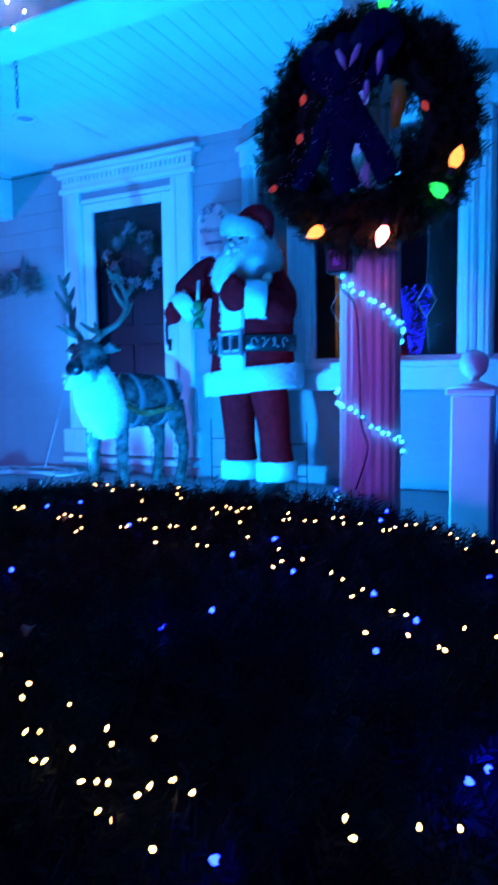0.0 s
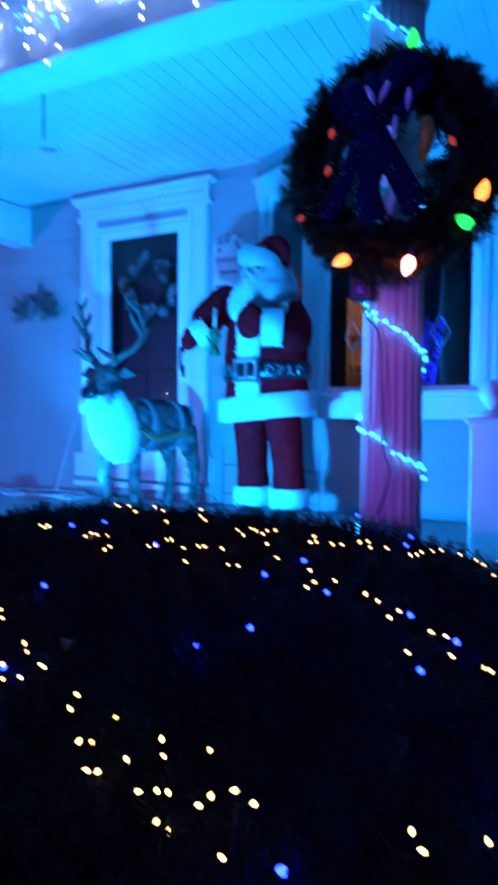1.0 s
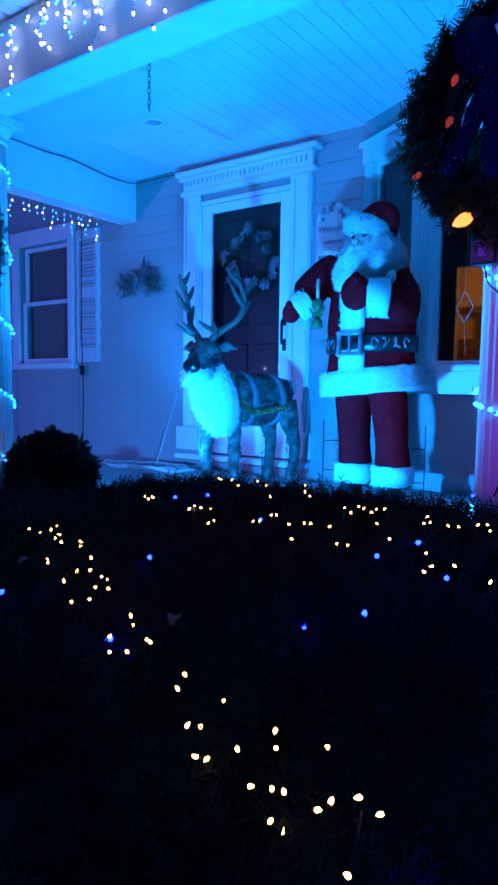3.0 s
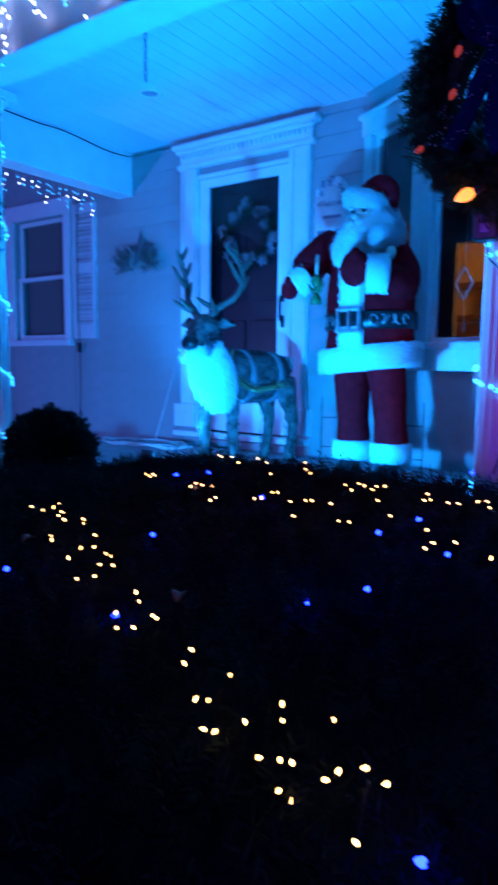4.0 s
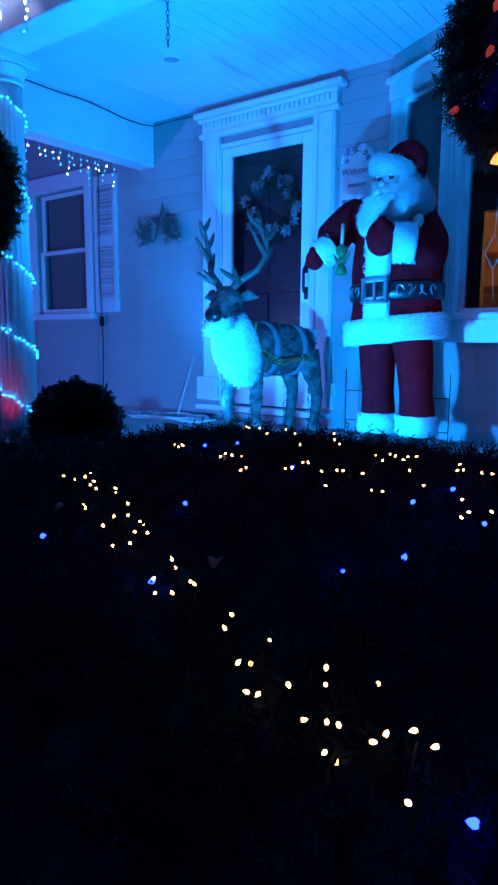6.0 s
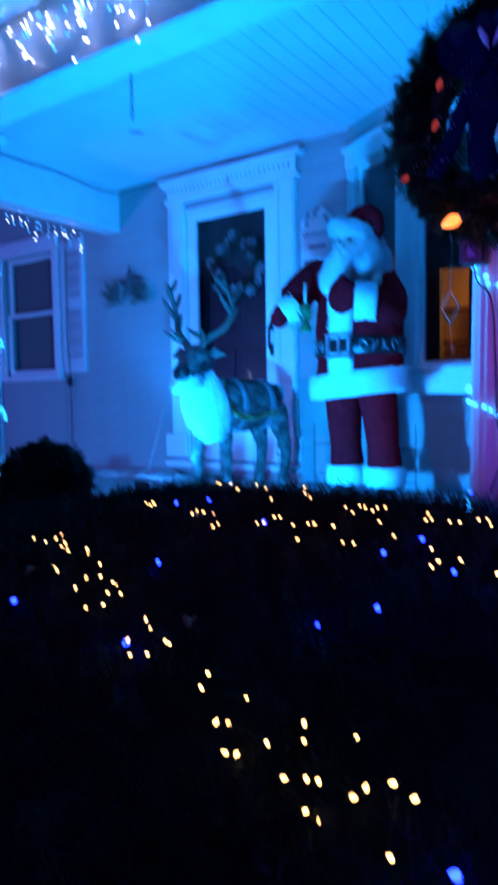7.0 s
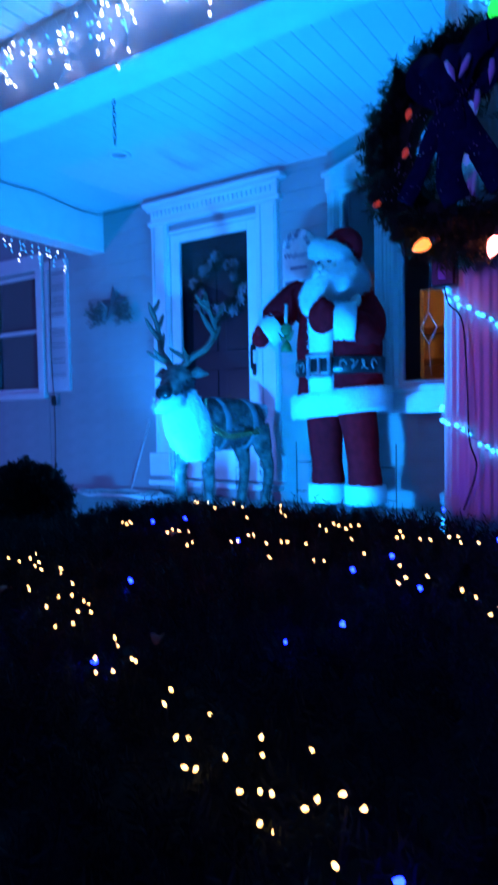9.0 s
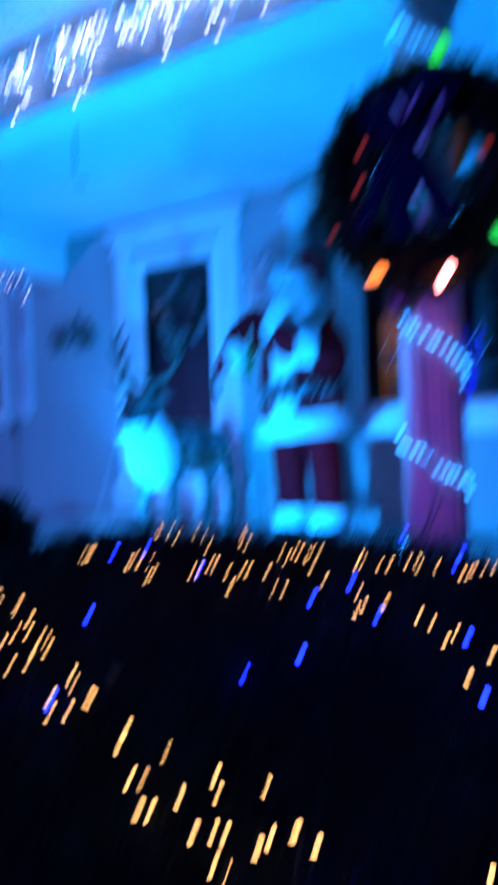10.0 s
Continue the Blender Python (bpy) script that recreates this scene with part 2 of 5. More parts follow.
def spikes(bm, places, length, width, rnd, mi=0, lean=0.6):
    """Tufts of fur: thin three-sided cones on (place, normal) pairs."""
    for p, nrm in places:
        d = (Vector(nrm) + Vector((rnd.uniform(-1, 1), rnd.uniform(-1, 1), rnd.uniform(-1, 1))) * lean).normalized()
        u = d.orthogonal().normalized()
        w = d.cross(u)
        L = length * rnd.uniform(0.6, 1.3)
        base = [bm.verts.new(Vector(p) + (u * math.cos(a) + w * math.sin(a)) * width) for a in (0, 2.09, 4.19)]
        tip = bm.verts.new(Vector(p) + d * L)
        for i in range(3):
            f = bm.faces.new((base[i], base[(i + 1) % 3], tip))
            f.material_index = mi
            f.smooth = True


def pane(lo, hi, parent, m=None):
    """A thin pane of glass: gloss on its outer face, clear through."""
    bm = B()
    box(bm, lo, hi, 0, m, mi=1)
    bm.faces.ensure_lookup_table()
    bm.faces[2].material_index = 0
    o = part("pane", bm, [M_GLASS, M_CLEAR], parent)
    o.visible_shadow = False
    return o


# ==== structure ====
bm = B()
bmesh.ops.create_grid(bm, x_segments=40, y_segments=40, size=60, matrix=Matrix.Translation((0, 0, GR)))
GRD = tagged(part("ground", bm, M_SOIL), "dark garden soil in front of the porch", "ground", kind="structure")

DOOR = (-0.47, 0.45, -0.02, 2.10)      # rough opening x0, x1, z0, z1
WIN = (-2.905, -2.095, 0.825, 2.005)
BAY = [(1.05, -0.05), (1.56, -0.33), (2.105, -0.43), (2.65, -0.36), (3.17, -0.12)]
XL, XR = -6.0, 6.5


def wall_piece(bm, x0, x1, z0, z1, y0=0.0, y1=0.16):
    box(bm, (x0, y0, z0), (x1, y1, z1))


bm = B()
for x0, x1, z0, z1 in ((XL, WIN[0], GR, 2.9), (WIN[0], WIN[1], GR, WIN[2]), (WIN[0], WIN[1], WIN[3], 2.9), (WIN[1], DOOR[0], GR, 2.9),
                       (DOOR[0], DOOR[1], DOOR[3], 2.9), (DOOR[0], DOOR[1], GR, DOOR[2]), (DOOR[1], 1.10, GR, 2.9), (1.10, 3.12, 2.25, 2.9),
                       (3.12, XR, GR, 2.9), (1.10, 3.12, GR, 0.59)):
    wall_piece(bm, x0, x1, z0, z1)
WALL = tagged(part("wall_front", bm, M_SIDING), "pale painted clapboard house wall under the porch", "wall", kind="structure")


def slab(name, lo, hi, m, label, cat, bev=0.0):
    b = B()
    box(b, lo, hi, bev)
    return tagged(part(name, b, m), label, cat, kind="structure")


# porch floor, ceiling, beams, eave, roof
slab("floor", (-1.35, -2.30, GR), (5.2, 0.0, FL - 0.02), M_FLOOR, "grey painted porch floor deck", "floor")
bm = B()
x = -1.195
while x < 5.2:
    box(bm, (x + 0.001, -2.09, CE), (x + 0.104, -0.002, CE + 0.02), 0.0015)
    x += 0.105
box(bm, (-1.4, -2.3, CE + 0.016), (5.3, 0.0, CE + 0.06))
CEIL = tagged(part("ceiling", bm, M_CEIL), "white grooved board porch ceiling lit blue", "ceiling", kind="structure")
slab("trim_side_beam", (-1.385, -2.29, 2.045), (-1.195, -0.003, 2.45), M_TRIM, "white boxed porch side beam", "beam", 0.006)
slab("trim_front_beam", (-1.39, -2.30, 1.995), (5.3, -2.09, 2.45), M_TRIM, "white boxed porch front beam hung with lights", "beam", 0.006)
bm = B()
x = -1.9
while x < 5.8:
    box(bm, (x + 0.003, -2.70, 2.30), (x + 0.102, -2.302, 2.315), 0.003)
    x += 0.105
box(bm, (-1.9, -2.70, 2.313), (5.8, -2.302, 2.34))
box(bm, (-1.9, -2.74, 2.26), (5.8, -2.702, 2.45))
tagged(part("eave", bm, M_CEIL), "white boarded eave soffit and fascia", "eave", kind="structure")
slab("porch_roof", (-2.0, -2.80, 2.46), (5.9, 0.3, 2.55), M_ROOFDARK, "dark porch roof", "roof")
# room shells: their dimness is in the dark colour
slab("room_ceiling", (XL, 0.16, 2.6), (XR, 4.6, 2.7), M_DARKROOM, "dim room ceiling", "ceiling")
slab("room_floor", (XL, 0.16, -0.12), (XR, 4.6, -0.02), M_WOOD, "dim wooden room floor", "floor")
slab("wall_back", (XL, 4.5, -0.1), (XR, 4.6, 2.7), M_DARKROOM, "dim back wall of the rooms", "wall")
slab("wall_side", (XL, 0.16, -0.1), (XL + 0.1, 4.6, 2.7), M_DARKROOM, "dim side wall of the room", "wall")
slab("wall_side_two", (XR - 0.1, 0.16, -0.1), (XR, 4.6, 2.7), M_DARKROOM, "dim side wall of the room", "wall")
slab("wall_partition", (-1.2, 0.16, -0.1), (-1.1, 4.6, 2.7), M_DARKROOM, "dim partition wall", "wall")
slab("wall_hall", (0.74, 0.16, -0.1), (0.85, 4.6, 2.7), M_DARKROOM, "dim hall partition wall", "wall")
# ---- door surround and storm door ----
DW = thing("door_1", (0, 0, 0), "white framed glass storm door with a wide panelled white surround", "door", kind="structure")
bm = B()
box(bm, (-0.615, -0.045, 0.27), (-0.445, 0.0, 2.16), 0.006)
part("casing", bm, M_TRIM, DW)
bm = B()
box(bm, (0.425, -0.045, 0.27), (0.605, 0.0, 2.16), 0.006)
part("casing", bm, M_TRIM, DW)
for x0, x1 in ((-0.68, -0.455), (0.43, 0.64)):
    bm = B()
    box(bm, (x0, -0.062, 0.075), (x1, 0.0, 0.27), 0.008)
    part("plinth_block", bm, M_TRIM, DW)
# raised fillets on the casings
for x in (-0.595, -0.48, 0.455, 0.575):
    bm = B()
    box(bm, (x, -0.056, 0.28), (x + 0.018, -0.0455, 2.14), 0.003)
    part("casing_fillet", bm, M_TRIM, DW)
bm = B()
box(bm, (-0.64, -0.06, 2.16), (0.64, 0.0, 2.20), 0.008)
box(bm, (-0.615, -0.045, 2.20), (0.615, 0.0, 2.31), 0.004)
box(bm, (-0.64, -0.08, 2.275), (0.64, -0.0455, 2.305), 0.01)
box(bm, (-0.66, -0.11, 2.305), (0.68, 0.0, 2.345), 0.01)
HEAD = part("door_head", bm, M_TRIM, DW, "white moulded door head with small dentils")
x = -0.59
while x < 0.58:
    bm = B()
    box(bm, (x, -0.066, 2.235), (x + 0.022, -0.0455, 2.272), 0.002)
    part("dentil", bm, M_TRIM, HEAD)
    x += 0.042
bm = B()
box(bm, (-0.455, -0.03, 0.02), (-0.435, 0.10, 2.09))
box(bm, (0.418, -0.03, 0.02), (0.438, 0.10, 2.09))
box(bm, (-0.455, -0.03, 2.07), (0.438, 0.10, 2.10))
part("jamb", bm, M_TRIM, DW)
bm = B()
box(bm, (-0.66, -0.10, 0.0), (0.62, 0.02, 0.045), 0.006)
part("threshold", bm, M_TRIM, DW)
SD = thing("storm_door", (0, 0, 0), "closed white storm door with a full glass pane", "door")
bm = B()
box(bm, (-0.432, -0.012, 0.06), (-0.340, 0.025, 2.066), 0.004)
box(bm, (0.322, -0.012, 0.06), (0.414, 0.025, 2.066), 0.004)
box(bm, (-0.340, -0.012, 2.0), (0.322, 0.025, 2.066), 0.004)
box(bm, (-0.340, -0.012, 0.06), (0.322, 0.025, 0.36), 0.004)
part("door_frame", bm, M_TRIM, SD)
bm = B()
box(bm, (-0.25, -0.02, 0.12), (0.235, -0.013, 0.30), 0.006)
part("kick_panel", bm, M_TRIM, SD)
pane((-0.339, 0.004, 0.361), (0.321, 0.010, 1.999), SD)
bm = B()
tube(bm, curve([(0.375, -0.012, 0.93), (0.375, -0.05, 0.94), (0.375, -0.055, 1.02), (0.375, -0.05, 1.10), (0.375, -0.012, 1.11)], 5), 0.011, 8)
box(bm, (0.358, -0.022, 0.88), (0.392, -0.0125, 0.97), 0.004)
box(bm, (0.358, -0.022, 1.07), (0.392, -0.0125, 1.15), 0.004)
part("handle", bm, M_IRON, SD, "black pull handle")
ID = thing("inner_door", (0, 0.11, 0), "dark panelled inner front door behind the glass", "door")
bm = B()
box(bm, (-0.434, 0.0, 0.03), (0.417, 0.045, 2.068))
part("door_panel", bm, mat("dark_door_paint", (0.02, 0.018, 0.02), 0.4, vary=0.2), ID)
for x0, x1, z0, z1 in ((-0.36, -0.05, 0.25, 0.95), (0.03, 0.34, 0.25, 0.95), (-0.36, -0.05, 1.1, 1.95), (0.03, 0.34, 1.1, 1.95)):
    bm = B()
    box(bm, (x0, -0.012, z0), (x1, -0.001, z1), 0.008)
    part("raised_panel", bm, ID.children[0].data.materials[0], ID)

# ---- left window with shutters ----
W1 = thing("window_1", (-0.035, 0, -0.015), "white sash window with a dark pane above a dark pane", "window", kind="structure")
bm = B()
for lo, hi in (((-2.96, -0.035, 0.84), (-2.855, 0.0, 2.02)), ((-2.075, -0.035, 0.84), (-1.985, 0.0, 2.02)), ((-2.97, -0.045, 2.02), (-1.975, 0.0, 2.17))):
    box(bm, lo, hi, 0.005)
part("window_frame", bm, M_TRIM, W1)
bm = B()
box(bm, (-2.99, -0.07, 0.78), (-1.96, 0.0, 0.84), 0.008)
part("window_sill", bm, M_TRIM, W1)
for z0, z1, y in ((0.845, 1.47, 0.03), (1.43, 2.02, 0.06)):
    bm = B()
    for lo, hi in (((-2.86, y, z0), (-2.81, y + 0.028, z1)), ((-2.12, y, z0), (-2.065, y + 0.028, z1)), ((-2.81, y, z0), (-2.12, y + 0.028, z0 + 0.045)), ((-2.81, y, z1 - 0.04), (-2.12, y + 0.028, z1))):
        box(bm, lo, hi, 0.003)
    S = part("sash", bm, M_TRIM, W1)
    pane((-2.81, y + 0.011, z0 + 0.045), (-2.12, y + 0.016, z1 - 0.04), S)
BLIND = thing("roller_blind", (-2.495, 0.12, 0.84), "pale roller blind drawn down behind the window", "blind")
bm = B()
box(bm, (-0.37, 0, 0.0), (0.37, 0.004, 1.17))
part("blind_cloth", bm, mat("grey_blind", (0.24, 0.21, 0.19), 0.8, vary=0.15), BLIND)


def shutter(x0, x1):
    T = thing("shutter", ((x0 + x1) / 2, -0.02, 0.83), "pale louvred window shutter fixed to the clapboards", "shutter", "shutters beside the window")
    w, h = (x1 - x0) / 2, 1.235
    bm = B()
    for lo, hi in (((-w, -0.018, 0), (-w + 0.045, 0.018, h)), ((w - 0.045, -0.018, 0), (w, 0.018, h)), ((-w + 0.045, -0.018, 0), (w - 0.045, 0.018, 0.13)),
                   ((-w + 0.045, -0.018, 0.60), (w - 0.045, 0.018, 0.70)), ((-w + 0.045, -0.018, h - 0.09), (w - 0.045, 0.018, h))):
        box(bm, lo, hi, 0.003)
    box(bm, (-w + 0.045, 0.012, 0.13), (w - 0.045, 0.016, h - 0.09))
    part("shutter_frame", bm, M_SHUT, T)
    me = None
    for z0, z1 in ((0.13, 0.60), (0.70, h - 0.09)):
        k = int((z1 - z0) / 0.036)
        for i in range(k):
            if me is None:
                bm = B()
                box(bm, (-w + 0.045, -0.003, -0.015), (w - 0.045, 0.003, 0.015), 0, Matrix.Rotation(radians(-38), 4, "X"))
                o = part("slat", bm, M_SHUT, T)
                me = o.data
            else:
                o = new("slat", me)
                o.parent = T
            o.location = (0, -0.003, z0 + (i + 0.5) * (z1 - z0) / k)
    return T


shutter(-1.975, -1.665)
shutter(-3.32, -3.022)

# ---- bow window ----
BW = thing("window_2", (0, 0, 0), "wide white bow window of four tall panes with leaded diamonds", "window", kind="structure")
SB, HB, HT = 0.742, 2.115, 2.255


def facet(a, b):
    a, b = Vector((*a, 0)), Vector((*b, 0))
    d = (b - a)
    return Matrix.Translation(a) @ Matrix.Rotation(math.atan2(d.y, d.x), 4, "Z"), d.length


for i in range(4):
    m, L = facet(BAY[i], BAY[i + 1])
    bm = B()
    box(bm, (-0.02, -0.035, SB - 0.17), (L + 0.02, 0.10, SB - 0.04), 0.006, m)
    part("apron", bm, M_TRIM, BW)
    bm = B()
    box(bm, (-0.02, -0.07, SB - 0.04), (L + 0.02, 0.12, SB), 0.008, m)
    part("window_sill", bm, M_TRIM, BW)
    bm = B()
    box(bm, (-0.02, -0.035, HB), (L + 0.02, 0.12, HT), 0.008, m)
    box(bm, (-0.03, -0.06, HT - 0.035), (L + 0.03, -0.036, HT), 0.006, m)
    part("head_casing", bm, M_TRIM, BW)
    bm = B()
    box(bm, (-0.02, -0.005, HT), (L + 0.02, 0.12, CE), 0, m)
    part("frieze", bm, M_SIDING, BW)
    bm = B()
    for x0, x1 in ((0.0, 0.075), (L - 0.075, L)):
        box(bm, (x0, -0.03, SB), (x1, 0.09, HB), 0.006, m)
    part("mullion", bm, M_TRIM, BW)
    bm = B()
    for q in (0.018, 0.045):
        for x0 in (q, L - q - 0.012):
            box(bm, (x0, -0.038, SB + 0.01), (x0 + 0.012, -0.0305, HB - 0.01), 0.002, m)
    part("mullion_bead", bm, M_TRIM, BW)
    bm = B()
    for lo, hi in (((0.075, 0.02, SB), (0.105, 0.06, HB)), ((L - 0.105, 0.02, SB), (L - 0.075, 0.06, HB)), ((0.105, 0.02, SB), (L - 0.105, 0.06, SB + 0.03)), ((0.105, 0.02, HB - 0.03), (L - 0.105, 0.06, HB))):
        box(bm, lo, hi, 0.003, m)
    S = part("sash", bm, M_TRIM, BW)
    pane((0.105, 0.038, SB + 0.03), (L - 0.105, 0.044, HB - 0.03), S, m)
    # bevelled leaded diamond hung in the pane
    c = L / 2
    bm = B()
    for dz, r in ((0.34, 0.055),):
        z = SB + dz
        ring = [(c, 0.030, z + r * 1.7), (c + r, 0.030, z), (c, 0.030, z - r * 1.7), (c - r, 0.030, z)]
        for p, q in zip(ring, ring[1:] + ring[:1]):
            tube(bm, [m @ Vector(p), m @ Vector(q)], 0.0038, 5)
        tube(bm, [m @ Vector((c, 0.030, z + r * 1.7)), m @ Vector((c + 0.01, 0.030, z + 0.36)), m @ Vector((c - 0.03, 0.030, z + 0.62))], 0.0018, 5)
        tube(bm, [m @ Vector((c, 0.030, z - r * 1.7)), m @ Vector((c + 0.015, 0.030, z - 0.28))], 0.0018, 5)
    part("leaded_diamond", bm, M_SILVER, S, "silver leaded diamond in the pane")

# closed underside: the bow juts out over the clapboards
bm = B()
foot = [(BAY[0][0], -0.002)] + [(x, y + 0.02) for x, y in BAY] + [(BAY[-1][0], -0.002)]
loft(bm, [[(x, y, z) for x, y in foot] for z in (SB - 0.165, SB - 0.14)])
part("bow_floor", bm, M_TRIM, BW)

# ---- columns ----
CY = -2.20


def column(x, y):
    T = thing("porch_column", (x, y, FT), "white fluted round porch column wound with a lit rope light", "column", "porch columns")
    h = 1.995 - FT
    seg = 96
    rings = []
    for z, r0 in ((0.10, 0.100), (0.5, 0.098), (1.2, 0.094), (h - 0.13, 0.088)):
        ring = []
        for i in range(seg):
            a = 2 * math.pi * i / seg
            f = abs(math.sin(a * 10))
            ring.append((math.cos(a) * (r0 - 0.009 * f), math.sin(a) * (r0 - 0.009 * f), z))
        rings.append(ring)
    bm = B()
    loft(bm, rings)
    part("shaft", bm, M_COL, T)
    bm = B()
    box(bm, (-0.13, -0.13, 0), (0.13, 0.13, 0.05), 0.006)
    lathe(bm, [(0.12, 0.05), (0.128, 0.065), (0.12, 0.08), (0.104, 0.09), (0.104, 0.105)], seg=32)
    part("base", bm, M_COL, T)
    bm = B()
    lathe(bm, [(0.088, h - 0.13), (0.098, h - 0.127), (0.098, h - 0.117), (0.09, h - 0.113), (0.09, h - 0.09), (0.105, h - 0.075), (0.118, h - 0.055), (0.122, h - 0.045)], seg=32)
    box(bm, (-0.13, -0.13, h - 0.045), (0.13, 0.13, h - 0.001), 0.005)
    part("capital", bm, M_COL, T)
    return T


column(2.580, CY)
column(-0.155, -2.13)
column(5.1, CY)
# ---- santa figure: one plain mesh ----


def ell(cx, cy, rx, ry, z, n=28, wob=0.0, seed=0.0, tilt=0.0):
    out = []
    for i in range(n):
        a = 2 * math.pi * i / n
        k = 1 + wob * math.sin(5 * a + seed) + wob * 0.6 * math.sin(9 * a + 2 * seed)
        px, py = cx + rx * k * math.cos(a), cy + ry * k * math.sin(a)
        out.append((px, py, z + tilt * (px - cx)))
    return out


def santa():
    rnd = random.Random(4)
    bm = B()
    RED, FUR, SKIN, BLK, SIL, GRN = 0, 1, 2, 3, 4, 5
    f = 0.07        # feet stand on the floor at z = 0 here
    # boots
    for s, x in ((-1, -0.128), (1, 0.128)):
        loft(bm, [ell(x, -0.03 + dy, rx, ry, z) for z, rx, ry, dy in ((0.0, 0.062, 0.135, -0.04), (0.04, 0.065, 0.14, -0.045), (0.075, 0.058, 0.11, -0.02), (0.14, 0.055, 0.06, 0.02), (0.2, 0.056, 0.056, 0.02))], mi=BLK)
        # trouser leg, slightly creased
        loft(bm, [ell(x * k, 0.0, rx, ry, z, wob=0.025, seed=z * 20 + s) for z, rx, ry, k in ((0.19, 0.082, 0.09, 1.05), (0.24, 0.098, 0.10, 1.0), (0.36, 0.090, 0.096, 0.99), (0.52, 0.099, 0.11, 0.95), (0.66, 0.110, 0.12, 0.88), (0.80, 0.118, 0.135, 0.8))], mi=RED)
        # fur cuff
        loft(bm, [ell(x, 0, 0.085, 0.09, 0.11), ell(x, 0, 0.112, 0.118, 0.13), ell(x, 0, 0.116, 0.122, 0.19), ell(x, 0, 0.102, 0.108, 0.225), ell(x, 0, 0.085, 0.09, 0.235)], mi=FUR)
        pl = []
        for _ in range(900):
            a, z = rnd.uniform(0, 6.283), rnd.uniform(0.115, 0.228)
            pl.append(((x + 0.112 * math.cos(a), 0.118 * math.sin(a), z), (math.cos(a), math.sin(a), -0.3)))
        spikes(bm, pl, 0.015, 0.003, rnd, FUR, 0.45)
    # coat
    coat = ((0.72, 0.285, 0.20), (0.78, 0.278, 0.195), (0.87, 0.266, 0.19), (0.95, 0.268, 0.195), (1.05, 0.272, 0.195), (1.15, 0.268, 0.19), (1.25, 0.262, 0.175), (1.33, 0.235, 0.15), (1.38, 0.15, 0.12), (1.42, 0.09, 0.09))
    loft(bm, [ell(0.0, 0.0, rx, ry, z, wob=0.018, seed=z * 9) for z, rx, ry in coat], mi=RED)
    # hem fur, a tilted torus
    loft(bm, [ell(0, 0, rx, ry, z, tilt=0.09) for z, rx, ry in ((0.645, 0.268, 0.19), (0.66, 0.298, 0.22), (0.70, 0.308, 0.230), (0.755, 0.303, 0.225), (0.785, 0.285, 0.205), (0.79, 0.27, 0.19))], mi=FUR)
    pl = []
    for _ in range(3000):
        a, z = rnd.uniform(0, 6.283), rnd.uniform(0.655, 0.79)
        pl.append(((0.303 * math.cos(a), 0.224 * math.sin(a), z + 0.026 * math.cos(a)), (math.cos(a), math.sin(a), -0.4)))
    spikes(bm, pl, 0.026, 0.0032, rnd, FUR, 0.6)
    # front band of fur
    for z0, z1 in ((0.77, 0.90), (0.985, 1.22)):
        rows = []
        for k in range(9):
            z = z0 + (z1 - z0) * k / 8
            rows.append([(xx, -0.205 - 0.012 * math.cos(xx / 0.075 * 1.5) + (0.008 if z > 1.2 else 0), z) for xx in (-0.075, -0.05, -0.02, 0.02, 0.05, 0.075)] + [(0.075, -0.16, z), (-0.075, -0.16, z)])
        loft(bm, rows, mi=FUR)
        spikes(bm, [((rnd.uniform(-0.078, 0.078), -0.213, rnd.uniform(z0, z1)), (rnd.uniform(-0.5, 0.5), -1, -0.5)) for _ in range(700)], 0.012, 0.003, rnd, FUR, 0.4)
    # belt, scrollwork, buckle
    loft(bm, [ell(0, 0, 0.270, 0.198, 0.885), ell(0, 0, 0.281, 0.208, 0.89), ell(0, 0, 0.283, 0.210, 0.98), ell(0, 0, 0.273, 0.2, 0.985)], mi=BLK)

    def on_belt(a, z, out=0.004):
        return ((0.283 + out) * math.sin(a), -(0.210 + out) * math.cos(a), z)
    for side in (-1, 1):
        for k in range(4):
            a0 = side * (0.42 + 0.24 * k)
            pts = [on_belt(a0 + side * (0.02 * t + 0.045 * math.sin(t * 1.3)), 0.935 + 0.026 * math.sin(t * 1.05 + k) * (1 if k % 2 else -1)) for t in [i * 0.4 for i in range(16)]]
            tube(bm, pts, 0.0042, 5, mi=SIL)
    bz, by = 0.935, -0.222
    for lo, hi in (((-0.082, by - 0.012, bz - 0.072), (-0.06, by + 0.012, bz + 0.072)), ((0.06, by - 0.012, bz - 0.072), (0.082, by + 0.012, bz + 0.072)),
                   ((-0.06, by - 0.012, bz - 0.072), (0.06, by + 0.012, bz - 0.052)), ((-0.06, by - 0.012, bz + 0.052), (0.06, by + 0.012, bz + 0.072)), ((-0.008, by - 0.01, bz - 0.05), (0.008, by + 0.01, bz + 0.05))):
        box(bm, lo, hi, 0.004, mi=SIL)
    for _ in range(90):
        s = rnd.choice((0, 1, 2, 3))
        px, pz = ((rnd.uniform(-0.08, 0.08), rnd.choice((-0.062, 0.062))) if s < 2 else (rnd.choice((-0.071, 0.071)), rnd.uniform(-0.07, 0.07)))
        ball(bm, (px, by - 0.013, bz + pz), 0.006, 6, 4, mi=SIL)
    n1 = len(bm.verts)
    # his right arm: elbow out and low, forearm up towards the chest
    arm = curve([(-0.16, 0.0, 1.27), (-0.265, -0.056, 1.342), (-0.343, -0.146, 1.221), (-0.322, -0.163, 1.177)], 5)
    tube(bm, arm, [0.118] * 5 + [0.106] * 6 + [0.088] * 5, 14, mi=RED)
